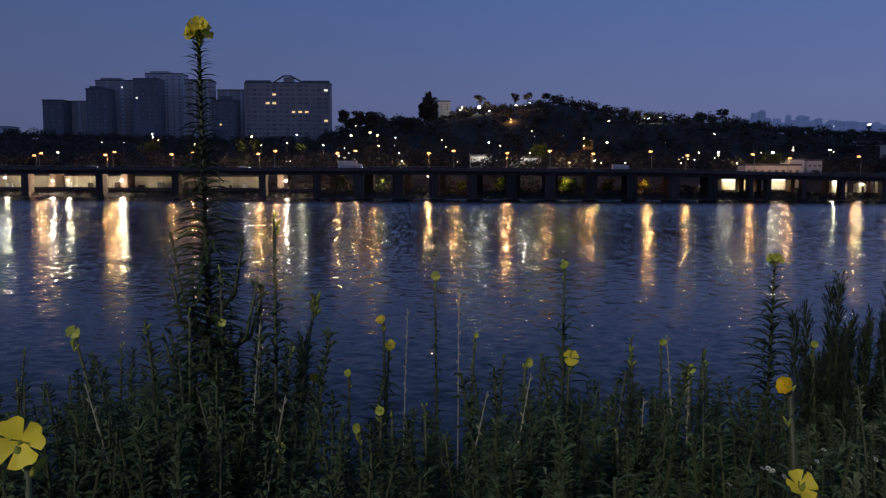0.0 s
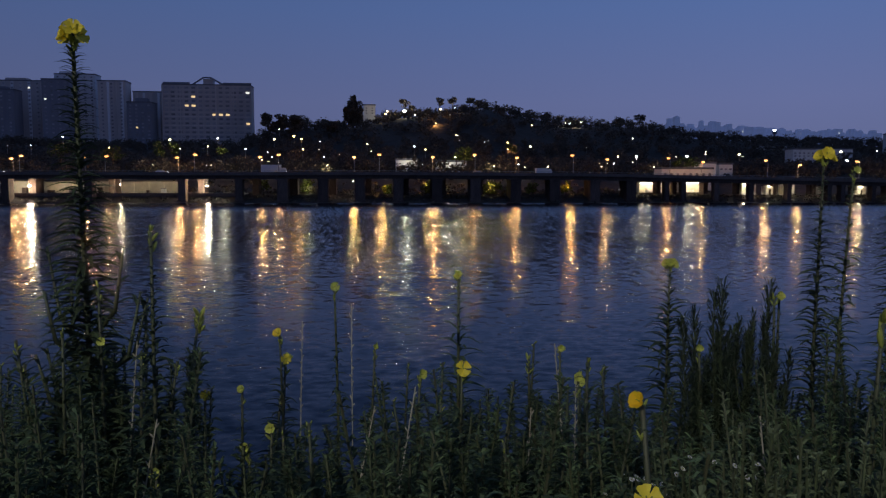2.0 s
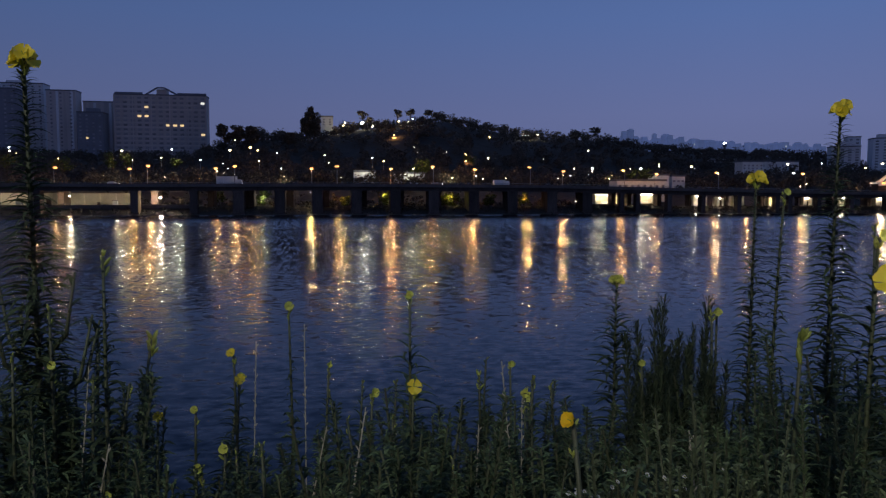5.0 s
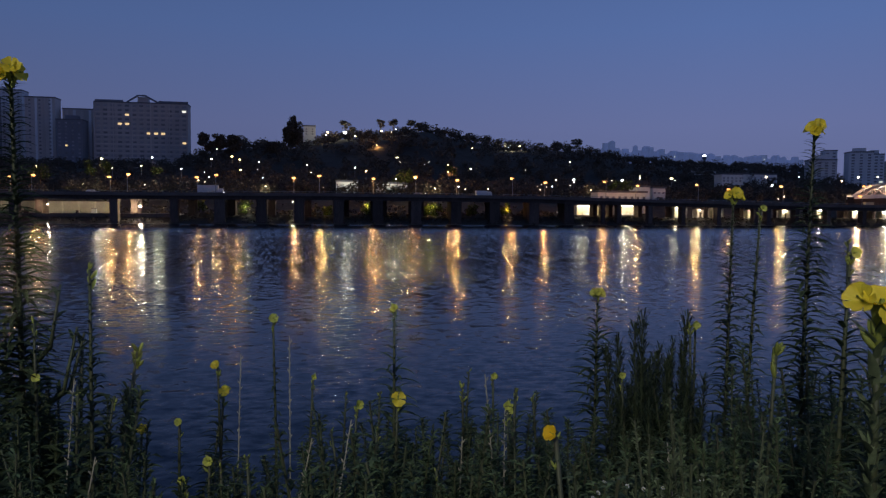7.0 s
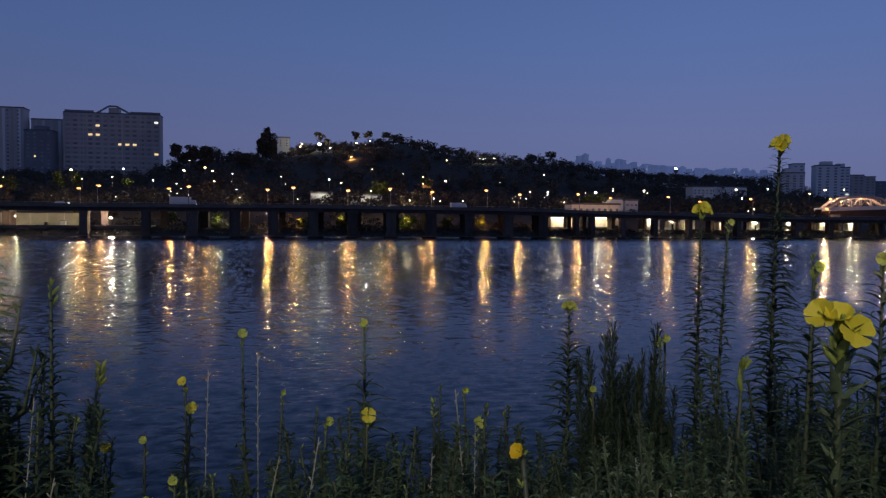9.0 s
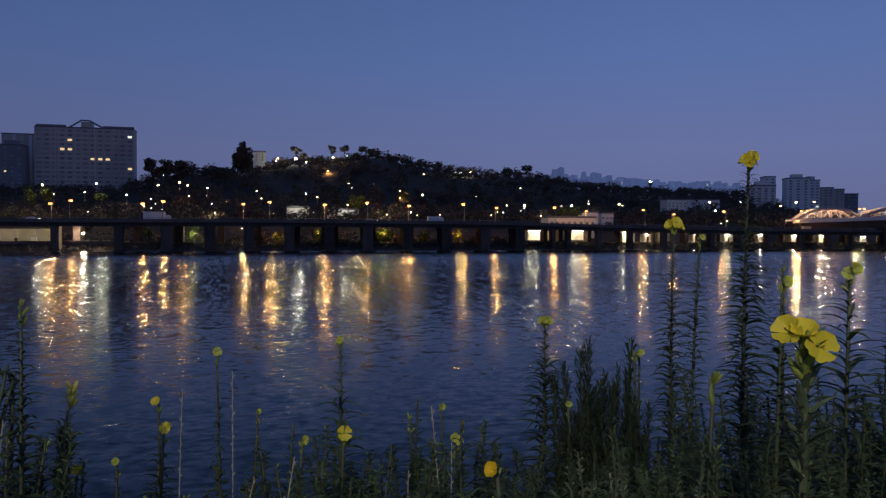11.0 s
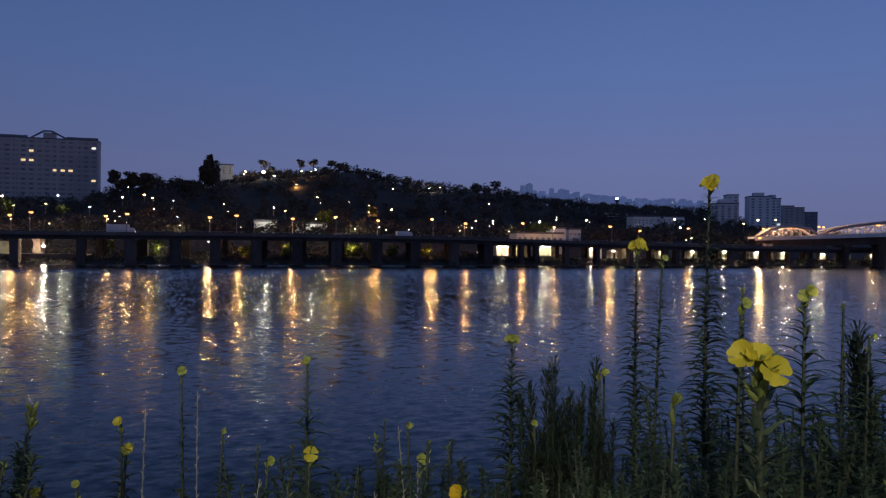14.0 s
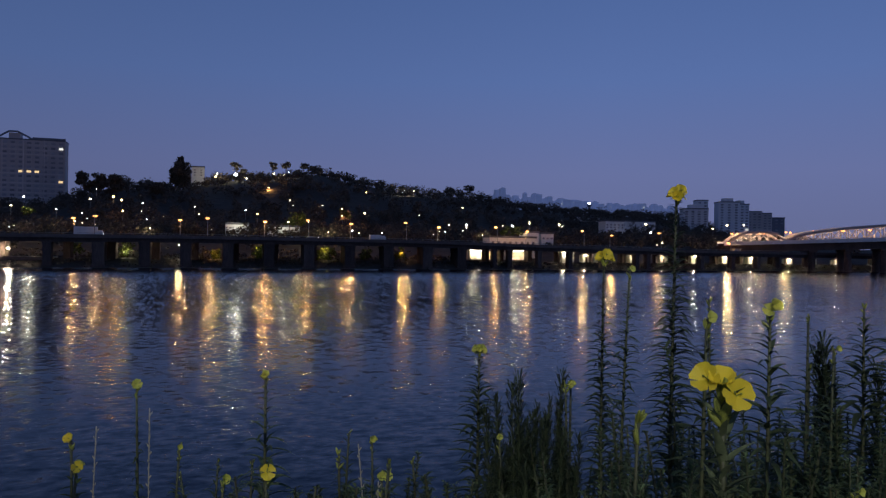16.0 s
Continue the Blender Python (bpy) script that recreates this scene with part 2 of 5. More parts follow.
M_PALEP = leafy(material("pale_petal", (0.60, 0.62, 0.12), 0.6, (0.46, 0.50, 0.09), 60, objects=0.18), 0.35)
M_ORANGE = leafy(material("deep_yellow_petal", (0.88, 0.60, 0.020), 0.55, (0.80, 0.50, 0.015), 60), 0.35)
M_BUD = leafy(material("flower_bud", (0.30, 0.33, 0.06), 0.6, (0.20, 0.25, 0.05), 30, objects=0.2), 0.2)
M_DAISY = leafy(material("white_petal", (0.72, 0.70, 0.66), 0.6), 0.3)
G_SODIUM = glowing("sodium_lamp", (1.0, 0.40, 0.12), 3.0, True)
G_WHITE = glowing("white_lamp", (1.0, 0.90, 0.72), 150)
G_FLOOD = glowing("floodlight", (1.0, 0.86, 0.62), 30, True)
G_FAR_W = glowing("far_white_lamp", (0.90, 0.95, 1.0), 8, True)
G_FAR_Y = glowing("far_warm_lamp", (1.0, 0.82, 0.52), 9, True)
G_FAR_O = glowing("far_orange_lamp", (1.0, 0.62, 0.25), 14, True)
G_WIN = glowing("lit_window", (1.0, 0.72, 0.36), 0.9, True)
G_WINW = glowing("lit_window_white", (0.95, 0.95, 0.85), 1.0, True)

# ---- water, banks, hill ----
RIVER = 287.0          # the far waterline
DECK_X = (-420, -60, 0, 90, 150, 230, 420)
DECK_Z = (11.0, 11.2, 11.6, 11.3, 10.2, 8.9, 8.4)


def deck_z(x):
    return float(np.interp(x, DECK_X, DECK_Z))


def sheet(name, xs, ys, height, mat, label, category, smooth=True):
    s = Shape()
    for y in ys:
        for x in xs:
            s.v.append(Vector((x, y, height(x, y))))
    nx = len(xs)
    for j in range(len(ys) - 1):
        for i in range(nx - 1):
            s.f.append((j * nx + i, j * nx + i + 1, (j + 1) * nx + i + 1, (j + 1) * nx + i))
    return tagged(part(name, s, mat, smooth=smooth), label, category, kind="structure")


sheet("water", [-2500, -400, 0, 400, 2500], [6, 100, 220, 300, 420], lambda x, y: 0.0, M_WATER,
      "dark blue rippled river water reflecting lamps and dusk sky", "river")


def bank_height(x, y):
    z = 7.5 if y < 1.9 else 7.5 - (y - 1.9) * 0.60
    return max(z, -1.2) + 0.10 * noise.noise(Vector((x * 0.6, y * 0.6, 0)))


sheet("ground", [-1500, -300, -80, -30] + [-12 + 0.8 * i for i in range(31)] + [30, 80, 300, 1500],
      [-2500, -300, -60, -12, -6, -3] + [-1.5 + 0.6 * i for i in range(34)], bank_height, M_SOIL,
      "dark sloping river bank soil under the weeds", "river bank")

# skyline of the wooded hill: place along the shore, height of the crowns' tops
RIDGE_X = (-900, -330, -215, -175, -110, -60, -20, 30, 55, 75, 95, 130, 170, 215, 245, 290, 330, 400, 480, 560, 640, 760, 900, 1600)
RIDGE_Z = (38.0, 45.0, 40.0, 40.0, 40.0, 59.4, 57.7, 66.3, 67.4, 70.7, 75.7, 68.1, 61.4, 61.8, 59.2, 51.9, 49.1, 48.2, 44.0, 12.0, 12.0, 12.0, 12.0, 12.0,)


def ridge(x):
    return float(np.interp(x, RIDGE_X, RIDGE_Z))


def land(x, y):
    """Height of the far bank and of the hill behind it."""
    k = (y - 284) / 12.0
    shore = min(3.2, -1.5 + 3.4 * max(0.0, k)) if y < 320 else 3.2
    if y > 324:
        shore += min(1.0, (y - 324) / 28.0) * 8.5
    # the hill is scaled along its own rays, so that the ridge stands at 620
    s = 620.0 / y
    u = max(0.0, min(1.0, (y - 370) / 250.0))
    up = u * u * (3 - 2 * u)
    top = max(8.0, ridge(x * s)) - 7.0
    over = max(0.0, (y - 620) / 900.0)
    n = 4.0 * noise.noise(Vector((x * 0.012, y * 0.012, 3))) * u
    return shore + max(0.0, top - shore) * up * (1 - 0.8 * min(1.0, over)) + n


sheet("far_bank", [-3000, -1500, -900] + [-700 + 22 * i for i in range(75)] + [1300, 2000, 3500],
      [280, 284, 288, 292, 297, 305, 318, 335, 350, 362] + [375 + 17 * i for i in range(26)] + [900, 1200, 1700, 2600, 4300], land, M_HILL,
      "dark wooded hill and far river bank", "hill")


def leaf_cloud(s, c, r, h, n, size, rg):
    """Loose leaf sprays in an uneven crown round c."""
    lumps = [(Vector((rg.uniform(-0.6, 0.6) * r, rg.uniform(-0.6, 0.6) * r, rg.uniform(-0.35, 0.45) * h)), rg.uniform(0.4, 0.75)) for _ in range(5)]
    for _ in range(n):
        o, q = rg.choice(lumps)
        d = Vector((rg.gauss(0, 1), rg.gauss(0, 1), rg.gauss(0, 1))).normalized() * rg.uniform(0.55, 1.0) * q
        p = Vector(c) + o + Vector((d.x * r, d.y * r, d.z * h * 0.6))
        a = Vector((rg.gauss(0, 1), rg.gauss(0, 1), rg.gauss(0, 0.5))).normalized() * size * rg.uniform(0.6, 1.3)
        b = a.cross(Vector((rg.gauss(0, 1), rg.gauss(0, 1), rg.gauss(0, 1)))).normalized() * size * rg.uniform(0.4, 0.8)
        s.add([p - a, p + b, p + a, p - b], [(0, 1, 2, 3)])


# woods on the hill, too many to count
rg = random.Random(11)
woods = Shape()
for _ in range(2600):
    y = rg.uniform(392, 645) if rg.random() < 0.75 else rg.uniform(335, 420)
    x = rg.uniform(-390, 620) * y / 620 if rg.random() < 0.85 else rg.uniform(-420, 900) * y / 620
    r = rg.uniform(3.0, 6.0)
    z = land(x, y)
    if ridge(x * 620 / y) < 14 and y > 480:
        continue
    leaf_cloud(woods, (x, y, z + r * 0.8), r, r * 1.1, 80, 0.80, rg)
for i in range(300):
    x = -400 + 1020 * i / 300 + rg.uniform(-2, 2)
    r = rg.uniform(2.2, 4.6)
    leaf_cloud(woods, (x, 618 + rg.uniform(-8, 8), land(x, 620) + r * 0.7), r, r * 1.2, 60, 0.9, rg)
tagged(part("woods", woods, M_WOODS), "dense dark trees covering the hillside", "woodland", kind="stuff")

thicket = Shape()
for _ in range(420):
    x, y = rg.uniform(-78, 116), rg.uniform(315, 323)
    leaf_cloud(thicket, (x, y, 3.0 + rg.uniform(0.2, 5.2) * rg.random()), rg.uniform(1.0, 2.4), rg.uniform(0.8, 1.8), 22, 0.5, rg)
tagged(part("thicket", thicket, M_WOODS), "dark bushes growing behind the piers of the elevated road", "bushes", kind="stuff")
scrub = Shape()
for _ in range(900):
    x, y = rg.uniform(-260, 330), rg.uniform(288.5, 300)
    leaf_cloud(scrub, (x, y, land(x, y) + 0.3), rg.uniform(0.6, 1.5), rg.uniform(0.5, 1.1), 14, 0.38, rg)
tagged(part("shore_scrub", scrub, M_WOODS), "low dark scrub along the far waterline", "scrub", kind="stuff")


# ---- elevated riverside road ----
def strip(x0, x1, y0, y1, low, high, step=15.0):
    """A long beam that follows the deck's height."""
    s, n = Shape(), int((x1 - x0) / step) + 1
    for i in range(n + 1):
        x = x0 + (x1 - x0) * i / n
        z = deck_z(x)
        s.v.extend([Vector((x, y0, z + low)), Vector((x, y1, z + low)), Vector((x, y1, z + high)), Vector((x, y0, z + high))])
    for i in range(n):
        a = i * 4
        for k in range(4):
            j = (k + 1) % 4
            s.f.append((a + k, a + j, a + 4 + j, a + 4 + k))
    s.f.extend([(0, 3, 2, 1), (n * 4, n * 4 + 1, n * 4 + 2, n * 4 + 3)])
    return s


viaduct = thing("viaduct", Matrix(), "long grey concrete elevated road on piers beside the river", "elevated road", kind="structure")
part("road_surface", strip(-420, 420, 290.4, 311.6, -0.30, 0.0), M_ASPHALT, viaduct, "dark asphalt carriageway")
part("parapet", strip(-420, 420, 290.0, 290.35, -0.55, 0.75), M_CONC, viaduct)
part("parapet", strip(-420, 420, 311.65, 312.0, -0.55, 0.75), M_CONC, viaduct)
part("median_barrier", strip(-420, 420, 300.7, 301.2, 0.004, 0.8), M_CONC, viaduct)
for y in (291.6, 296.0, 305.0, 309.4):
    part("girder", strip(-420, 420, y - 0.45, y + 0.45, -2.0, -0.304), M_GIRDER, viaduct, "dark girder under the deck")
part("guard_rail", strip(-420, 420, 290.12, 290.22, 1.15, 1.25), M_STEEL, viaduct, "thin steel rail on the parapet")
rail_post = Shape().box((-0.05, -0.05, 0), (0.05, 0.05, 0.42)).mesh("rail_post", M_STEEL)
for i in range(140):
    x = -330 + i * 4.6
    part("rail_post", rail_post, M_STEEL, viaduct).location = (x, 290.17, deck_z(x) + 0.748)


def pier(x, w, y0=290.8, y1=299.0):
    z, g = deck_z(x) - 2.0, -1.5
    s = Shape().box((x - w / 2, y0, g), (x + w / 2, y1, z - 0.9))
    s.box((x - w / 2 - 0.12, y0 - 0.15, z - 0.896), (x + w / 2 + 0.12, y1 + 0.15, z))
    s.box((x - w / 2 - 0.35, y0 - 0.3, g - 0.01), (x + w / 2 + 0.35, y1 + 0.3, g + 2.6))
    part("pier", s, M_PIER, viaduct, "stained concrete wall pier")


for x in (-33.6, -18.0, -3.7, 11.5, 26.9, 42.3, 58.6, 74.7, 91.4, 106.6,):
    pier(x, 4.0, 290.8, 300.0)
    pier(x + 3.2, 3.0, 302.5, 311.0)
for x in (121.6, 128.8, 142.8, 158.0, 174.6, 192.4, 198.4, 212.3, 228.1, 246.1, 261.3,):
    pier(x, 1.8, 290.8, 294.0)
    pier(x + 2.5, 1.8, 306.0, 310.5)
for x in (-217.8, -195.4, -165.5, -136.0, -106.0, -71.6, -50.2,):
    pier(x, 2.8, 290.8, 295.0)
    pier(x + 4.6, 2.4, 303.0, 310.5)


def bulb(x, y, z, watts, colour, r):
    """The light of one lamp."""
    data = bpy.data.lights.new("lamp_light", "POINT")
    data.energy, data.color, data.shadow_soft_size = watts, colour, r
    new("lamp_light", data).location = (x, y, z)


# street lamps on both edges of the road
def street_lamp(x, y, z, tip, h):
    ob = thing("street_lamp", pose(x, y, z), "tall steel street lamp glowing sodium orange on the road", "street lamp", "lamps along the elevated road")
    part("base", Shape().box((-0.22, -0.22, 0), (0.22, 0.22, 0.5)), M_STEEL, ob)
    part("pole", Shape().tube([(0, 0, 0.5), (0, 0, h * 0.6), (0, 0, h)], [0.16, 0.12, 0.09], 8), M_STEEL, ob)
    part("arm", Shape().tube([(0, 0, h), (0, tip * 0.4, h + 0.35), (0, tip, h + 0.45)], [0.09, 0.07, 0.06], 6), M_STEEL, ob)
    part("lamp_head", Shape().ball((0, tip, h + 0.52), 0.60, 0.75, 0.16, 10, 6), M_STEEL, ob, smooth=True)
    part("lamp_glass", Shape().ball((0, tip, h + 0.16), 0.78, 0.62, 0.42, 10, 6), G_SODIUM, ob, "glowing orange glass", smooth=True)
    bulb(x, y + tip, z + h - 0.70, 2000, (1.0, 0.50, 0.18), 0.34)
    return ob


for x, z in ((-194.54, 16.69), (-159.4, 17.09), (-130.31, 17.69), (-99.46, 17.63), (-66.58, 18.46), (-34.84, 18.63), (4.04, 18.83), (42.03, 19.03), (82.03, 19.01), (122.52, 18.11), (164.58, 17.44), (205.07, 17.22), (244.57, 13.37),):
    street_lamp(x, 290.9, deck_z(x), 1.6, z - deck_z(x))
for x, z in ((-202.27, 16.46), (-171.5, 16.62), (-141.67, 17.01), (-113.98, 17.39), (-77.55, 17.81), (-44.43, 18.22), (-6.12, 18.42), (26.74, 18.59), (62.69, 18.54), (102.19, 18.04), (145.28, 17.09), (190.12, 16.06),):
    street_lamp(x, 311.0, deck_z(x), -1.6, z - deck_z(x))


# vehicles on the road
def vehicle(x, y, length, height, box, mat, label, category):
    ob = thing(category.replace(" ", "_"), pose(x, y, deck_z(x)), label, category)
    L, W = length / 2, 1.0
    if box:
        part("cargo_box", Shape().box((-L, -W, 0.75), (L - 2.0, W, height)), mat, ob)
        part("cab", Shape().add([Vector(p) for y2 in (-W, W) for p in ((L - 1.9, y2, 0.5), (L, y2, 0.5), (L, y2, 1.5), (L - 0.45, y2, 2.3), (L - 1.9, y2, 2.35))],
                                [(0, 1, 2, 3, 4), (9, 8, 7, 6, 5)] + [(k, k + 5, (k + 1) % 5 + 5, (k + 1) % 5) for k in range(5)]), mat, ob)
    else:
        prof = [(-L, 0.45), (L, 0.45), (L, 0.8), (L * 0.45, 0.95), (L * 0.1, height), (-L * 0.6, height), (-L, 0.98)]
        s = Shape().add([Vector((px, y2, pz)) for y2 in (-0.88, 0.88) for px, pz in prof],
                        [tuple(range(7)), tuple(reversed(range(7, 14)))] + [(k, k + 7, (k + 1) % 7 + 7, (k + 1) % 7) for k in range(7)])
        part("body", s, mat, ob)
    for wx in (-L * 0.62, L * 0.66):
        for wy in (-W, W - 0.25):
            part("wheel", Shape().tube([(wx, wy, 0.42), (wx, wy + 0.25, 0.42)], [0.42, 0.42], 12), M_TYRE, ob)
    for wy in (-0.7, 0.7):
        part("headlight", Shape().ball((L + 0.02, wy, 0.8), 0.06, 0.16, 0.12, 8, 5), G_FAR_W, ob, "lit white headlight")
    return ob


for x, y, length, height, box, mat, label, category in (
        (-37.0, 293.4, 9.6, 3.5, True, M_WHITE, "white box truck driving on the elevated road", "truck"),
        (-79.5, 294.0, 4.5, 1.5, False, M_WHITE, "white car on the elevated road", "car"),
        (44.0, 294.0, 4.6, 1.5, False, M_SILVER, "silver car on the elevated road", "car"),
        (70.5, 293.6, 6.6, 2.6, True, M_WHITE, "small white delivery truck on the elevated road", "truck"),
        (-140.0, 294.0, 4.5, 1.5, False, M_SILVER, "grey car on the elevated road", "car")):
    vehicle(x, y, length, height, box, mat, label, category)


# lit grounds under the road
def lit_wall(x0, x1, y, z0, z1, mat, name="retaining_wall", label="cream retaining wall lit by floodlights under the road"):
    ob = thing(name, pose(0, 0, 0), label, name.replace("_", " "), kind="structure")
    part("wall", Shape().box((x0, y, z0), (x1, y + 0.5, z1)), mat, ob)
    part("coping", Shape().box((x0 - 0.1, y - 0.1, z1 + 0.004), (x1 + 0.1, y + 0.6, z1 + 0.3)), M_CONC, ob)
    n = max(1, int((x1 - x0) / 6))
    for i in range(n + 1):
        x = x0 + (x1 - x0) * i / n
        part("rib", Shape().box((x - 0.25, y - 0.22, z0), (x + 0.25, y - 0.004, z1)), mat, ob)


def floodlight(x, y, z, r=0.35, mat=None):
    ob = thing("floodlight", pose(x, y, z), "bright floodlight on a bracket under the elevated road", "floodlight", "lights under the road")
    part("bracket", Shape().tube([(0, 0.5, 1.6), (0, 0.3, 0.4), (0, 0, 0.1)], [0.05, 0.05, 0.05]), M_STEEL, ob)
    part("lamp_glass", Shape().ball((0, 0, 0), r * 0.9, r * 0.5, r * 0.5, 10, 6), mat or G_FLOOD, ob, "glowing white glass", smooth=True)
    bulb(x, y - 0.8, z - 0.1, 12000 * r * r, (1.0, 0.86, 0.66), r)
    return ob


lit_wall(-240, -78, 313, 2.4, 8.2, M_CREAM)
yard = thing("yard", Matrix(), "pale concrete yard lit by floodlights under the road", "yard", kind="structure")
part("slab", Shape().box((-250, 297.5, 2.6), (-50, 312.9, 3.6)), M_CREAM, yard)
part("kerb", Shape().box((-250, 297.0, 2.4), (-50, 297.46, 3.8)), M_CONC, yard)
rg = random.Random(17)
for i in range(16):
    x = -222 + 9.3 * i + rg.uniform(-2, 2)
    w = rg.uniform(0.8, 2.6)
    ob = thing("storage_box", pose(x, 310.5, 3.6), "dark storage box standing in the yard under the road", "box", "boxes in the yard")
    hh = rg.uniform(0.9, 2.4)
    part("body", Shape().box((-w / 2, 0, 0), (w / 2, 1.2, hh)), rg.choice((M_WALLD, M_GIRDER, M_WHITE)), ob)
    part("lid", Shape().box((-w / 2 - 0.06, -0.06, hh + 0.004), (w / 2 + 0.06, 1.26, hh + 0.12)), M_GIRDER, ob)
for x, z, r in ((-179.01, 7.38, 0.5), (-159.7, 6.33, 0.6), (-153.23, 6.6, 0.5), (-131.33, 6.48, 0.7), (-97.42, 7.12, 0.35), (-64.24, 6.6, 0.6), (-75.06, 7.23, 0.25), (-6.37, 8.74, 0.2), (104.82, 5.19, 0.2),):
    floodlight(x, 300.5, z, r)


def booth(x0, x1, y, z0, z1):
    """A low cream building under the deck with an open lit front."""
    ob = thing("boathouse", pose(0, 0, 0), "low cream building under the road with a bright open front", "building")
    part("back_wall", Shape().box((x0, y + 5, z0), (x1, y + 5.3, z1)), M_CREAM, ob)
    part("side_wall", Shape().box((x0 - 0.4, y, z0), (x0, y + 5.3, z1)), M_CREAM, ob)
    part("side_wall", Shape().box((x1, y, z0), (x1 + 0.4, y + 5.3, z1)), M_CREAM, ob)
    part("floor", Shape().box((x0 - 0.4, y - 0.5, z0 - 1.5), (x1 + 0.4, y + 5.3, z0 - 0.004)), M_CONC, ob)
    part("roof", Shape().box((x0 - 0.6, y - 0.4, z1 + 0.004), (x1 + 0.6, y + 5.4, z1 + 0.3)), M_ROOF, ob)
    part("counter", Shape().box((x0 + 0.35 * (x1 - x0), y + 3.2, z0), (x0 + 0.75 * (x1 - x0), y + 3.9, z0 + 1.1)), M_WHITE, ob)
    part("door_frame", Shape().box((x0 + 0.8, y + 4.8, z0), (x0 + 1.8, y + 4.97, z0 + 2.1)), M_WALLD, ob)
    part("tube_lamp", Shape().box((x0 + 1, y + 2.2, z1 - 0.22), (x1 - 1, y + 2.5, z1 - 0.1)), glowing("tube_lamp", (1.0, 0.86, 0.62), 70), ob, "glowing ceiling lamp")


for x0, x1, z0, z1 in ((118.43, 129.76, 3.86, 8.18), (136.98, 147.34, 3.96, 8.28),):
    booth(x0, x1, 313.0, z0, z1)


def lit_column(x, y, z0, z1, w):
    """Service block under the deck with a lamp on its face."""
    ob = thing("service_block", pose(x, y, z0), "pale plastered block lit from above under the road", "service block", "pale blocks under the road")
    h = z1 - z0
    part("block", Shape().box((-w / 2, 0, -1), (w / 2, 2.0, h)), M_CREAM, ob)
    part("back_wall", Shape().box((-w / 2 - 0.6, 2.4, -1), (w / 2 + 4.2, 2.8, h - 0.4)), M_CREAM, ob, "cream wall behind the block")
    part("doorway", Shape().box((w / 2 + 1.2, 2.3, -0.6), (w / 2 + 2.4, 2.396, h * 0.55)), M_GIRDER, ob, "dark doorway")
    part("cap", Shape().box((-w / 2 - 0.1, -0.1, h + 0.004), (w / 2 + 0.1, 2.1, h + 0.2)), M_CONC, ob)
    part("lamp", Shape().box((-w * 0.3, -1.5, h - 0.55), (w * 0.3, -1.3, h - 0.3)), G_WHITE, ob, "glowing wall lamp")
    part("lamp_arm", Shape().box((-0.05, -1.3, h - 0.42), (0.05, 0, h - 0.34)), M_STEEL, ob)


for x, z0, z1, w in ((163.05, 3.36, 7.81, 1.7), (172.21, 3.7, 7.13, 1.2), (180.64, 2.43, 7.76, 2.4), (197.86, 3.09, 6.88, 1.8), (214.68, 2.94, 7.06, 1.8), (233.02, 2.79, 7.26, 2.2), (251.63, 2.92, 6.89, 2.2), (267.66, 3.03, 6.77, 2.2), (291.86, 1.44, 6.14, 1.8), (307.91, 1.52, 6.29, 1.8), (323.99, 2.21, 5.83, 1.5), (350.98, 1.76, 6.69, 2.4), (161.42, 3.8, 7.98, 1.8),):
    lit_column(x, 304.0, z0, z1, w)


# ---- trees that stand out ----
def tree(x, y, z, h, r, mat, label, seed, n=420, size=0.55, flat=0.55):
    rg = random.Random(seed)
    ob = thing("tree", pose(x, y, z), label, "tree")
    s = Shape().tube([(0, 0, -0.3), (0.1, 0, h * 0.3), (-0.1, 0.1, h * 0.6), (0, 0, h * 0.85)], [h * 0.035, h * 0.025, h * 0.017, h * 0.006], 7)
    for k in range(6):
        a, q = rg.uniform(0, 6.28), rg.uniform(0.35, 0.7)
        e = Vector((math.cos(a) * r * 0.7, math.sin(a) * r * 0.7, h * (q + 0.2)))
        s.tube([(0, 0, h * q), e * 0.5 + Vector((0, 0, h * q * 0.5)), e], [h * 0.014, h * 0.009, h * 0.004], 5)
    part("trunk", s, M_BARK, ob)
    c = Shape()
    for k in range(6):
        a = rg.uniform(0, 6.28)
        leaf_cloud(c, (math.cos(a) * r * 0.45, math.sin(a) * r * 0.45, h * rg.uniform(flat, 0.92)), r * 0.62, h * (1 - flat) * 0.55, n // 6, size, rg)
    part("crown", c, mat, ob)
    return ob


k = 100
for x, y, z, h, r in ((-15.0, 560, 50.5, 18.6, 4.4), (-11.7, 562, 50.6, 19.4, 4.4), (-8.3, 558, 50.4, 18.4, 4.4), (-12.0, 556, 50.2, 15, 5.0), (29.4, 600, 60.9, 12.6, 5), (35, 602, 61.1, 9, 4), (58.1, 610, 64.6, 11.4, 4), (68.7, 610, 65.6, 11.4, 4), (83.7, 615, 68.5, 8.7, 5), (90.7, 615, 68, 8.3, 5), (-68.5, 520, 42.9, 11.7, 6), (-57.4, 520, 43, 9.8, 6), (-49.5, 520, 41.9, 9.8, 5), (-26.3, 530, 42.6, 9.2, 5), (233, 620, 55.8, 9.8, 6), (214.3, 620, 53.3, 9.3, 6),):
    k += 1
    full = y < 570
    tree(x, y, z, h, r, M_WOODS, "dark tree standing above the hill's skyline", k, 1900 if full else 420, 0.8, 0.22 if full else 0.55)
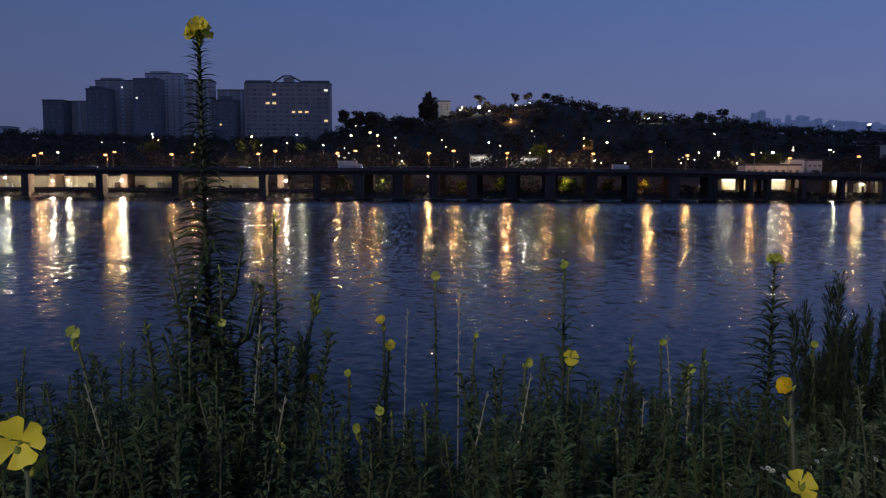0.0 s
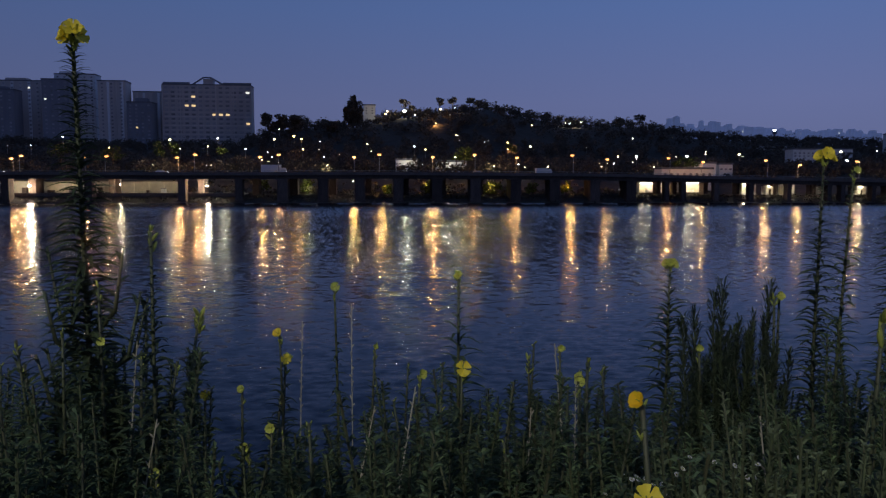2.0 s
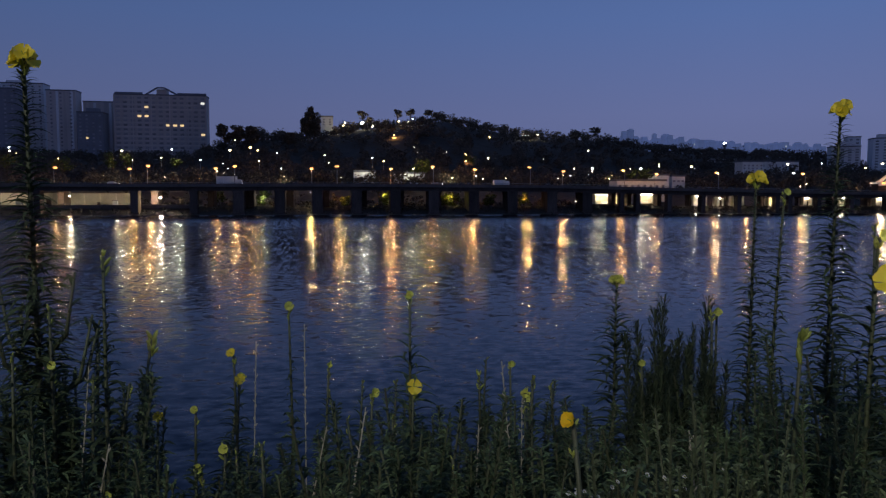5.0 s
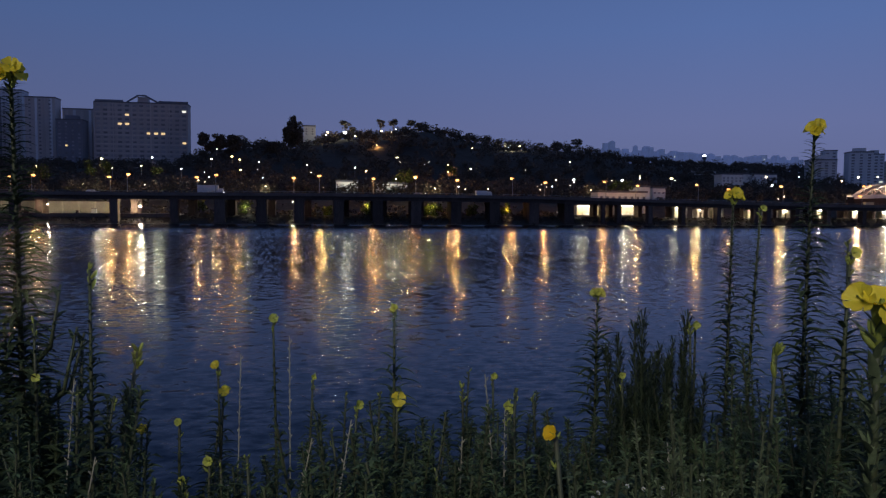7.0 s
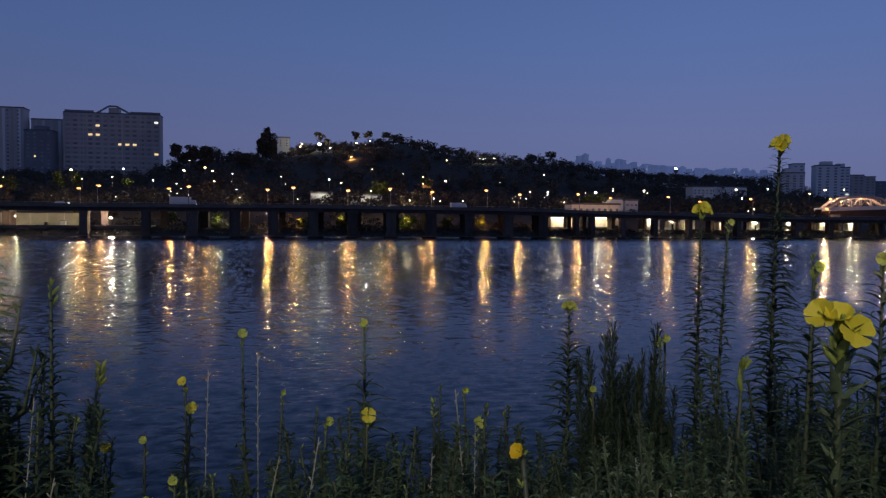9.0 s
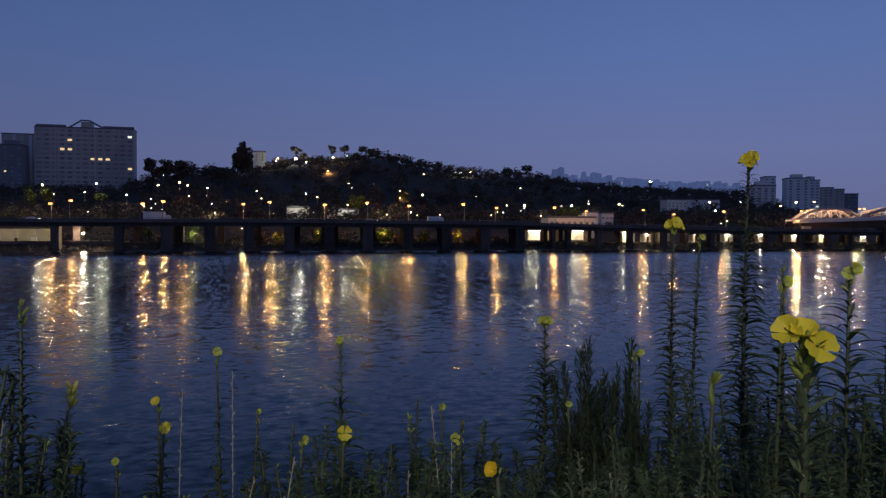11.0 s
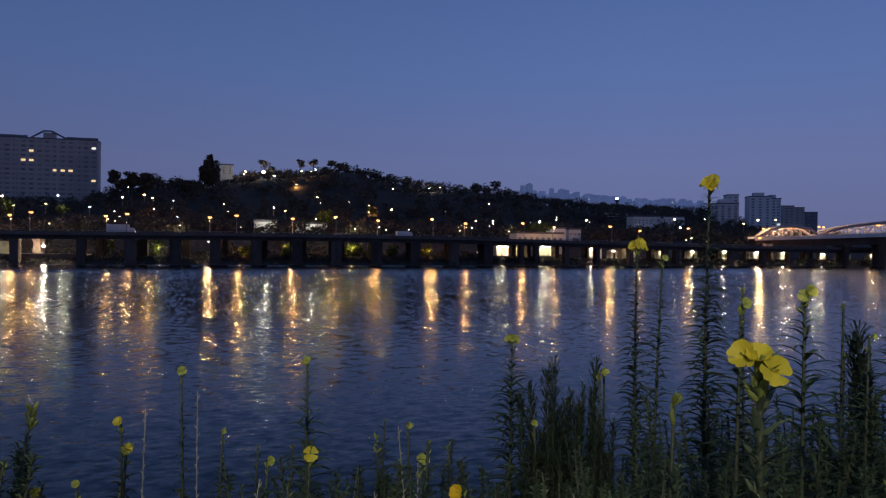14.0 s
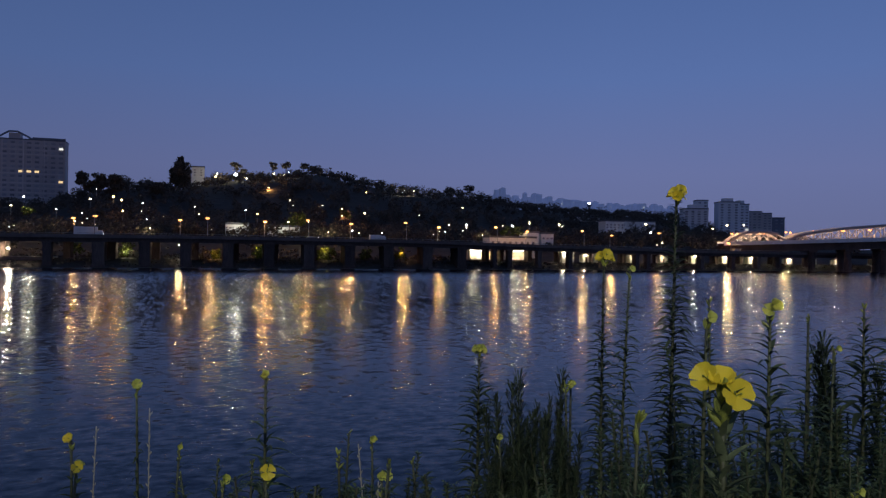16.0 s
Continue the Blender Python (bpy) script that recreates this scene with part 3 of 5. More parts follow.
for x, y, z, h, r in ((-93.4, 345, 18.2, 7.3, 3), (-88.2, 345, 18.3, 7.6, 3), (-67.3, 350, 19.3, 5.8, 3), (44.1, 340, 16.2, 8, 4), (40.3, 340, 16.2, 5.9, 3), (68.1, 350, 19.2, 7.2, 3.5), (148.8, 330, 14.8, 5, 4), (143.9, 332, 14.8, 5, 3), (-131, 330, 15.1, 8.3, 6), (-109.6, 330, 15.2, 7.5, 6), (-25.7, 314, 1.7, 7.2, 3), (24.1, 314, 1.9, 7.2, 3.5), (49.9, 314, 1.3, 7.9, 3.5), (54.3, 314, 1.4, 7.2, 3), (85.8, 315, 1.5, 7.2, 3), (-44.0, 314, 1.6, 6.8, 3), (8.0, 314, 1.6, 5.6, 3), (70.5, 314, 1.6, 6.0, 3)):
    k += 1
    tree(x, y, z, h, r, M_LIME, "park tree with yellow-green leaves lit by a lamp", k, 500, 0.45, 0.35)


# small lamps in the park and on the hill
def park_lamp(x, y, z, r, mat, label):
    ob = thing("park_lamp", pose(x, y, z), label, "park lamp", "lamps on the hill and in the park")
    part("pole", Shape().tube([(0, 0, -4.2), (0, 0, -r)], [0.09, 0.06], 6), M_STEEL, ob)
    part("globe", Shape().ball((0, 0, 0), r, r, r * 0.75, 8, 6), mat, ob, smooth=True)


def white_lamps(rows):
    for i, (x, y, z, r) in enumerate(rows):
        park_lamp(x, y, z, r * (0.58 + 0.35 * ((i * 7) % 5) / 4), (G_FAR_W, G_FAR_Y, G_FAR_Y)[i % 3], "small white park lamp glowing among dark trees")


white_lamps(((-141.6, 360, 28.7, 0.7), (-141.4, 360, 27.1, 0.5), (-98.5, 380, 28.7, 0.6), (-75.3, 380, 29.7, 0.7), (-74, 350, 24.3, 0.4), (-85.1, 345, 23, 0.4), (-56.1, 345, 23.1, 0.5), (-50, 400, 30.6, 0.6), (-53.2, 450, 39.1, 0.4), (-27.2, 420, 30.5, 0.4), (-1, 420, 29.4, 0.6), (14.9, 600, 64.4, 1.1), (28.6, 600, 64.5, 1.5), (36.2, 590, 60.9, 1.2), (58.2, 600, 66.4, 0.8),))
white_lamps(((70.1, 605, 68.8, 1.3), (66.5, 605, 66.5, 0.6), (59.4, 500, 39.3, 0.9), (73.8, 470, 33.3, 0.8), (99.6, 450, 30, 0.7), (156.5, 580, 54.6, 1.2), (160, 580, 54.6, 1.4), (169.3, 580, 54.7, 1.4), (124.4, 360, 21.1, 0.6), (134, 360, 21.2, 0.7), (134, 360, 19.8, 0.5), (175.6, 480, 37.2, 0.6), (153.7, 345, 20.8, 0.7), (170.2, 360, 22.5, 0.6), (188.1, 360, 22.6, 0.7),))
white_lamps(((-151.5, 350, 24.2, 0.4), (-175.5, 380, 25.4, 0.3), (-177.5, 340, 18.9, 0.5), (21.1, 345, 24.8, 0.6), (39.2, 335, 19.6, 0.4), (283.7, 420, 26.8, 1.2), (274.1, 400, 20.7, 1), (324.5, 390, 26.3, 0.8), (337.9, 390, 26.7, 0.8), (306.8, 420, 27.4, 0.5), (251, 360, 12.5, 0.5), (254.4, 360, 13.8, 0.5), (87.4, 600, 60.3, 0.4),))
for x, y, z, r in ((-42.6, 430, 33.9, 0.6), (-38.4, 430, 32.3, 0.5), (48.8, 540, 50.1, 0.7), (46.4, 540, 47.7, 0.4), (79.4, 420, 30.5, 0.7), (76, 400, 26.1, 0.6), (83.3, 420, 29.2, 0.4), (120.3, 540, 49.7, 0.7), (131.1, 540, 46.1, 0.7), (132.4, 535, 42.9, 0.5), (127.1, 535, 43.3, 0.4), (13.3, 590, 61.3, 0.6), (29, 380, 24.7, 0.4), (-33.4, 380, 24.4, 0.4), (-138.7, 360, 25.8, 0.3), (-114.2, 340, 22.9, 0.4), (297.5, 370, 23.1, 0.5),):
    park_lamp(x, y, z, r, G_FAR_O, "small orange lamp glowing among dark trees")
# lamps hidden among the crowns that colour the leaves round them
ORANGE, YELLOW, WHITISH = (1.0, 0.5, 0.15), (1.0, 0.75, 0.3), (1.0, 0.95, 0.75)
for x, y, z, watts, colour in ((-40.4, 424.0, 33.4, 2600.0, ORANGE),
        (48.2, 533.0, 49.2, 3600.0, ORANGE),
        (128.7, 530.0, 44.6, 4400.0, ORANGE),
        (76.6, 400.0, 28.8, 3600.0, ORANGE),
        (15.0, 585.0, 63.0, 2400.0, YELLOW),
        (30.0, 588.0, 65.5, 4200.0, WHITISH),
        (66.0, 598.0, 67.5, 3600.0, WHITISH),
        (158.0, 574.0, 55.5, 3600.0, WHITISH),
        (-89.0, 338.0, 24.5, 1200.0, WHITISH),
        (-66.0, 343.0, 24.3, 1200.0, WHITISH),
        (43.2, 333.0, 22.9, 900.0, YELLOW),):
    bulb(x, y, z, watts, colour, 0.3)
for x, y, z, watts, colour in ((146.1, 324.0, 19.1, 500.0, WHITISH),
        (24.2, 312.4, 7.4, 700.0, YELLOW),
        (52.0, 312.4, 7.2, 900.0, YELLOW),
        (-25.7, 312.6, 6.4, 800.0, WHITISH),
        (6.0, 312.6, 6.8, 700.0, ORANGE),
        (85.8, 312.6, 6.4, 700.0, ORANGE),
        (39.8, 358.0, 19.4, 900.0, WHITISH),
        (18.1, 358.0, 20.0, 800.0, WHITISH),):
    bulb(x, y, z, watts, colour, 0.3)


def pavilion(x, y, z, w):
    """A small park pavilion on the hillside, lit by the orange lamp before it."""
    ob = thing("pavilion", pose(x, y, z), "small park pavilion lit orange on the dark hillside", "pavilion", "pavilions on the hill")
    part("wall", Shape().box((-w / 2, 0, -3.0), (w / 2, 3.5, 1.0)), M_CONC, ob)
    part("roof", Shape().add([Vector(p) for p in ((-w / 2 - 0.8, -0.9, 1.0), (w / 2 + 0.8, -0.9, 1.0), (w / 2 + 0.8, 4.4, 1.0), (-w / 2 - 0.8, 4.4, 1.0), (-w / 4, 1.7, 2.4), (w / 4, 1.7, 2.4))],
                            [(0, 1, 5, 4), (1, 2, 5), (2, 3, 4, 5), (3, 0, 4), (3, 2, 1, 0)]), M_CONC, ob)
    for k in range(4):
        px = -w / 2 + w * k / 3
        part("post", Shape().box((px - 0.12, -0.75, -3.0), (px + 0.12, -0.5, 1.0)), M_BARK, ob)


for x, y, z, w in ((49.1, 538.0, 48.0, 8.0),
        (130.8, 535.0, 43.3, 9.0),
        (122.4, 540.0, 48.5, 7.0),
        (78.6, 404.0, 26.9, 5.0),):
    pavilion(x, y, z, w)

# scattered small lamps on the lower slope
rg = random.Random(31)
for i in range(36):
    y = rg.uniform(345, 470)
    x = rg.uniform(-125, 230) * y / 400
    park_lamp(x, y, land(x, y) + rg.uniform(3.8, 7.0), rg.uniform(0.14, 0.34), rg.choice((G_FAR_Y, G_FAR_W, G_FAR_O, G_FAR_Y)), "small lamp glowing on the lower slope of the hill")
# low path lights in the park behind the road
for i in range(11):
    x = -128 + 27 * i
    park_lamp(x, 357, land(x, 357) + 4.2, 0.3, G_FAR_Y, "low warm path lamp in the park behind the road")
    if i % 3 == 1:
        bulb(x, 357.5, land(x, 357) + 3.6, 1800, (1.0, 0.86, 0.55), 0.2)


# ---- buildings ----
pane_mesh = {}


def pane(w, h, mat):
    key = (round(w, 1), round(h, 1), mat.name)
    if key not in pane_mesh:
        pane_mesh[key] = Shape().box((-w / 2, -0.06, -h / 2), (w / 2, 0.06, h / 2)).mesh("window", mat)
    return pane_mesh[key]


def apartment(x0, x1, y, z0, z1, mat, label, seed, depth=14.0, turn=0.0, columns=0, floors=0, lit=(), ribs=0, roof="flat", win=(1.6, 1.3)):
    """A block with floors, window columns, vertical ribs, roof parts and some lit windows."""
    rg = random.Random(seed)
    w, h = x1 - x0, z1 - z0
    ob = thing("apartment_building", pose((x0 + x1) / 2, y, z0, 0, 0, turn), label, "apartment building")
    part("wall", Shape().box((-w / 2, 0, -9 if h > 14 else -5), (w / 2, depth, h)), mat, ob)
    part("roof", Shape().box((-w / 2 - 0.3, -0.3, h + 0.004), (w / 2 + 0.3, depth + 0.3, h + 0.9)), M_ROOF, ob, "dark flat roof slab")
    if roof == "house":
        part("lift_house", Shape().box((-w * 0.22, depth * 0.3, h + 0.9), (w * 0.25, depth * 0.8, h + 4.2)), mat, ob)
    if roof == "step":
        part("lift_house", Shape().box((-w * 0.4, depth * 0.2, h + 0.9), (w * 0.1, depth * 0.8, h + 3.0)), mat, ob)
    for i in range(ribs):
        x = -w / 2 + w * (i + 0.5) / ribs
        part("rib", Shape().box((x - w / ribs * 0.16, -0.55, -4), (x + w / ribs * 0.16, -0.004, h - 0.5)), M_PALE if i % 2 else mat, ob)
    for i in range(columns):
        for j in range(floors):
            x, z = -w / 2 + w * (i + 0.5) / columns, h - 2.2 - (h - 4) * j / max(1, floors)
            m = G_WIN if (i, j) in lit else (G_WINW if rg.random() < 0.004 else M_GLASS)
            part("window", pane(win[0], win[1], m), m, ob, "lit window" if m is not M_GLASS else "").location = (x, -0.6 if ribs else -0.05, z)
    return ob


def towers(rows, first):
    for k, (x0, x1, y, z0, z1, kind_, cols, floors, ribs, roof) in enumerate(rows, first):
        mat = (M_WALLD, M_WALLB, M_PALE)[kind_]
        label = ("dark grey tower block with few lit windows", "grey tower block with vertical ribs", "pale grey tower block with window columns")[kind_]
        apartment(x0, x1, y, z0, z1, mat, label, k, 15, 0, cols, floors, {(1, 5 + k % 4)} if cols > 1 and k % 2 else (), ribs, roof)


towers(((-440.0, -409.1, 700.0, 33.3, 52.9, 2, 4, 4, 0, 'flat'),
        (-345.6, -328.1, 640.0, 31.5, 72.0, 0, 3, 12, 0, 'flat'),
        (-334.9, -315.0, 655.0, 32.1, 72.6, 1, 0, 0, 5, 'flat'),
        (-303.0, -284.3, 630.0, 31.4, 80.6, 0, 3, 15, 0, 'step'),
        (-313.3, -278.8, 670.0, 32.8, 92.7, 1, 5, 16, 5, 'step'),), 1)
towers(((-264.6, -243.5, 635.0, 31.7, 89.9, 0, 4, 16, 0, 'flat'),
        (-266.4, -233.2, 665.0, 32.9, 98.2, 2, 6, 22, 0, 'step'),
        (-226.1, -203.5, 650.0, 32.5, 91.1, 1, 3, 18, 4, 'flat'),
        (-196.7, -177.1, 630.0, 31.9, 71.7, 0, 4, 12, 0, 'house'),
        (-200.8, -176.3, 660.0, 33.0, 83.6, 1, 0, 0, 4, 'flat'),), 6)

# the broad slab with the gabled roof frame
x0, x1, y, z0, z1 = -170.9, -98.6, 640.0, 35.8, 87.7
slab = apartment(x0, x1, y, z0, z1, M_WALLB, "broad grey slab apartment block with a gabled roof frame", 50, 16, 0, 13, 13,
                 {(3, 4), (4, 4), (7, 6), (8, 6), (9, 6), (12, 8), (4, 2)}, 0, "flat", (3.0, 1.6))
w, h = x1 - x0, z1 - z0
for i in range(13):
    part("balcony_band", Shape().box((-w / 2 + 0.5, -0.45, h - 4.4 - (h - 4) * i / 13), (w / 2 - 0.5, -0.15, h - 3.4 - (h - 4) * i / 13)), M_WALLB, slab)
for i in range(6):
    x = -w / 2 + w * i / 5
    part("fin", Shape().box((x - 0.4, -1.0, -4), (x + 0.4, -0.47, h)), M_WALLB, slab)
part("roof_screen", Shape().box((-w / 2, 2, h + 0.9), (-w * 0.2, 3, h + 2.6)), M_WALLD, slab)
part("roof_screen", Shape().box((w * 0.18, 2, h + 0.9), (w / 2, 3, h + 2.6)), M_WALLD, slab)
part("roof_beam", Shape().tube([(-w * 0.16, 2, h + 1), (-w * 0.04, 2, h + 6.5), (w * 0.04, 2, h + 6.5), (w * 0.18, 2, h + 1)], [0.7] * 4, 6), M_WALLD, slab, "dark gabled roof frame")
part("lift_house", Shape().box((-w * 0.05, 4, h + 0.9), (w * 0.06, 12, h + 5.6)), M_WALLB, slab)

# right: apartment blocks past the hill
k = 60
for x0, x1, y, z0, z1, kind_, cols, floors, ribs, roof in ((390.3, 410.8, 520.0, 16.3, 44.9, 2, 4, 12, 0, 'house'),
        (464.5, 475.1, 600.0, 17.7, 59.1, 2, 2, 12, 0, 'flat'),
        (458.5, 477.6, 560.0, 12.3, 55.1, 2, 3, 16, 0, 'house'),
        (489.1, 502.3, 575.0, 12.6, 54.8, 2, 3, 14, 0, 'house'),
        (517.0, 530.7, 590.0, 12.9, 49.2, 1, 3, 12, 0, 'flat'),
        (539.0, 552.5, 600.0, 13.2, 48.6, 1, 3, 12, 0, 'flat'),
        (561.8, 577.8, 610.0, 13.4, 44.9, 0, 3, 8, 0, 'flat'),):
    k += 1
    apartment(x0, x1, y, z0, z1, (M_WALLD, M_WALLB, M_PALE)[kind_], ("dark apartment block past the hill", "grey apartment block past the hill", "pale apartment block with window rows")[kind_],
              k, 16, -25, cols, floors, (), ribs, roof, (2.4, 1.3))

# low buildings behind the road
k = 80
for x0, x1, y, z0, z1, cols, floors in ((131.9, 156.0, 322.0, 9.7, 14.3, 8, 2),
        (156.6, 163.3, 334.0, 10.3, 17.2, 2, 1),
        (170.2, 177.1, 345.0, 13.0, 17.0, 3, 2),
        (-4.3, 5.3, 600.0, 58.9, 68.8, 2, 3),
        (13.3, 23.6, 362.0, 16.8, 18.7, 0, 0),
        (33.3, 47.9, 362.0, 15.8, 18.0, 0, 0),
        (259.2, 273.6, 430.0, 20.8, 28.4, 5, 2),
        (296.6, 325.8, 470.0, 25.1, 30.5, 6, 2),
        (286.7, 308.2, 520.0, 28.2, 34.9, 5, 2),):
    k += 1
    apartment(x0, x1, y, z0, z1, M_WHITE, "low whitish building with small windows behind the road", k, 9, 0, cols, floors, (), 0, "flat", (1.2, 0.9))

# hedge before the low park walls
rg = random.Random(41)
hedge = Shape()
for i in range(110):
    x = 6 + 50 * i / 110
    leaf_cloud(hedge, (x + rg.uniform(-1, 1), 357.5 + rg.uniform(-0.8, 0.8), rg.uniform(11.5, 15.4)), rg.uniform(0.9, 1.7), rg.uniform(1.0, 1.5), 26, 0.4, rg)
tagged(part("hedge", hedge, M_WOODS), "dark clipped hedge before low white park walls", "hedge", kind="stuff")

# far city, its haze put into the surface colour and a faint glow
rg = random.Random(5)
CITY_X = (1080, 1130, 1330, 1400, 1500, 1640, 1980)
CITY_Z = (58, 70, 62, 42, 56, 42, 30)
for i in range(170):
    x = 1080 + 900 * (i + rg.random()) / 170
    y = 2700 + rg.uniform(-150, 350)
    h = float(np.interp(x, CITY_X, CITY_Z)) * rg.uniform(0.55, 1.08)
    ww = rg.uniform(12, 26)
    ob = thing("distant_building", pose(x * y / 2700, y, 165), "hazy blue far-off city building", "building", "far city skyline")
    s = Shape().box((-ww / 2, 0, -60), (ww / 2, 20, h))
    if rg.random() < 0.5:
        s.box((-ww * 0.25, 2, h), (ww * 0.2, 15, h + rg.uniform(3, 6)))
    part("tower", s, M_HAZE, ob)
    if rg.random() < 0.2:
        part("lit_window", Shape().box((-1.6, -1, h * 0.5), (1.6, -0.5, h * 0.5 + 4)), G_WINW, ob, "lit window")
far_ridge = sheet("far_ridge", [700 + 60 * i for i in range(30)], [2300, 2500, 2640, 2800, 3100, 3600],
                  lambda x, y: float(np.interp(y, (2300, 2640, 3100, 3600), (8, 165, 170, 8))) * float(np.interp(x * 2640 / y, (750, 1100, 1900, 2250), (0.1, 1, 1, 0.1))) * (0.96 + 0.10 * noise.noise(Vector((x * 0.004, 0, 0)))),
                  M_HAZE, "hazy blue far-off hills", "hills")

# lit mast on the skyline
x, y, z = 860.0, 1500.0, 117.1
mast = thing("light_mast", pose(x, y, z), "dark mast with a bright white lamp on the skyline", "mast")
part("tower", Shape().tube([(0, 0, -z), (0, 0, -6)], [4.0, 2.2], 8), M_WALLD, mast)
part("cabin", Shape().tube([(0, 0, -9), (0, 0, -6), (0, 0, -2.5)], [3.2, 5.0, 4.2], 10), M_WALLD, mast)
part("lamp", Shape().ball((0, 0, 0), 3.4, 3.4, 2.2, 10, 6), G_FAR_W, mast, "bright white lamp")


# ---- arch bridge that leaves the far shore ----
A, B = Vector((254.6, 312.0, 0)), Vector((760.0, 70.0, 0))
run = (B - A).normalized()
side = Vector((-run.y, run.x, 0))
LONG = 640.0
arch_bridge = thing("arch_bridge", Matrix(), "pale steel arch bridge with lit deck over the river", "bridge", kind="structure")


def bridge_z(s):
    """The deck climbs away from the shore, then runs level."""
    return 13.3 + 0.041 * max(-10.0, min(s, 95.0))


def beam(s0, s1, o0, o1, low, high):
    """A long member that follows the bridge's deck."""
    sh, n = Shape(), max(1, int((s1 - s0) / 20))
    for i in range(n + 1):
        s = s0 + (s1 - s0) * i / n
        for o, z in ((o0, low), (o1, low), (o1, high), (o0, high)):
            sh.v.append(A + run * s + side * o + Vector((0, 0, bridge_z(s) + z)))
    for i in range(n):
        a = i * 4
        for k in range(4):
            j = (k + 1) % 4
            sh.f.append((a + k, a + j, a + 4 + j, a + 4 + k))
    sh.f.extend([(0, 3, 2, 1), (n * 4, n * 4 + 1, n * 4 + 2, n * 4 + 3)])
    return sh


part("deck", beam(1, LONG, -7, 7, -0.5, 0), M_ASPHALT, arch_bridge)
for o in (-7.3, 7.0):
    part("fascia", beam(1, LONG, o, o + 0.3, -1.0, 0.8), M_WHITE, arch_bridge, "pale deck edge")
    part("hand_rail", beam(1, LONG, o + 0.1, o + 0.2, 1.25, 1.36), M_STEEL, arch_bridge)
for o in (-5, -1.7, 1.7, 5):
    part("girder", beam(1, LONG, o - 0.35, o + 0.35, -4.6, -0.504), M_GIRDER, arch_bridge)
M_ARCH = material("arch_paint", (0.60, 0.47, 0.42), 0.55, (0.46, 0.36, 0.32), 0.3, objects=0.1)
for s0, s1, rise in ((4, 31, 4.9), (32, 150, 6.4), (152, 272, 6.6), (274, 394, 6.6), (396, 516, 6.6)):
    n = int((s1 - s0) / 4)
    for o in (-6.4, 6.4):
        us = [s0 + (s1 - s0) * u / n for u in range(n + 1)]
        pts = [A + run * u + side * o + Vector((0, 0, bridge_z(u) + 0.5 + rise * max(0.0, math.sin(math.pi * (u - s0) / (s1 - s0))) ** 0.45)) for u in us]
        part("arch", Shape().tube(pts, [0.75] * (n + 1), 6), M_ARCH, arch_bridge, "pale pink-grey painted arch")
        feet = [A + run * u + side * o + Vector((0, 0, bridge_z(u) + 0.004)) for u in us]
        for u in range(1, n, 1 if s0 < 150 else 3):
            part("hanger", Shape().tube([feet[u], pts[u]], [0.26, 0.22], 5), M_ARCH, arch_bridge)
        # curved bracing between the hangers
        for u in range(1, n - 1, 2 if s0 < 150 else 4):
            a, b = feet[u], feet[min(u + 2, n)]
            c = [a.lerp(b, k / 6) + Vector((0, 0, (pts[u].z - a.z) * 0.86 * math.sin(math.pi * k / 6))) for k in range(7)]
            part("brace", Shape().tube(c, [0.24] * 7, 5), M_ARCH, arch_bridge)
for a in range(22):
    s0 = 27 + a * 17.0 if a < 6 else 112 + (a - 5) * 32.0
    top = bridge_z(s0)
    sh = Shape()
    for o in (-4.4, 4.4):
        foot = A + run * s0 + side * o
        sh.tube([foot + Vector((0, 0, -2)), foot + Vector((0, 0, top - 5.6))], [1.7, 1.7], 14)
    part("pier", sh, M_PIER, arch_bridge)
    part("pier_cap", beam(s0 - 1.9, s0 + 1.9, -6.6, 6.6, -5.6, -4.604), M_PIER, arch_bridge)
for a in range(11):
    for o in (-6.0, 6.0):
        at = 5 + a * 13.0 + (6 if o > 0 else 0)
        p = A + run * at + side * o
        ob = thing("bridge_lamp", pose(p.x, p.y, bridge_z(at)), "bridge lamp glowing warm white above the deck", "street lamp", "lamps on the arch bridge")
        part("pole", Shape().tube([(0, 0, 0), (0, 0, 4.6)], [0.12, 0.08], 6), M_STEEL, ob)
        part("lamp_glass", Shape().ball((0, 0, 4.8), 0.62, 0.62, 0.4, 8, 6), G_SODIUM, ob, "glowing glass", smooth=True)
        if a < 7 and o < 0:
            bulb(p.x + side.x * 3, p.y + side.y * 3, bridge_z(at) + 4.0, 2600, (1.0, 0.72, 0.46), 0.3)
end_post = A + run * 14 - side * 3
bulb(end_post.x, end_post.y, bridge_z(14) + 2.6, 6500, (1.0, 0.78, 0.50), 0.3)
# low lit hut where the bridge lands
hut = thing("toll_hut", pose(262.0, 303.0, deck_z(262)), "low pale hut lit beside the bridge end", "hut")
part("wall", Shape().box((-5, 0, -2), (9, 4, 2.0)), M_CREAM, hut)
part("roof", Shape().box((-5.3, -0.3, 2.004), (9.3, 4.3, 2.3)), M_CONC, hut)

# ---- plants on the near bank ----
def ground_at(x, y):
    return bank_height(x, y)


def leaf_mesh(name, mat, droop, width, rise=0.35, rows=5):
    """A lance-shaped, folded leaf one unit long that leaves the stem along +x."""
    s = Shape()
    for i in range(rows + 1):
        u = i / rows
        x = u * (1 - 0.18 * droop * u)
        z = rise * u - droop * u * u
        w = width * math.sin(math.pi * min(1, 0.10 + 0.90 * u) ** 0.8) * (1 - 0.25 * u) if i < rows else 0.004
        s.v.extend([Vector((x, -w, z + w * 0.45)), Vector((x, 0, z)), Vector((x, w, z + w * 0.45))])
    for i in range(rows):
        a = i * 3
        s.f.extend([(a, a + 3, a + 4, a + 1), (a + 1, a + 4, a + 5, a + 2)])
    return s.mesh(name, mat, True)


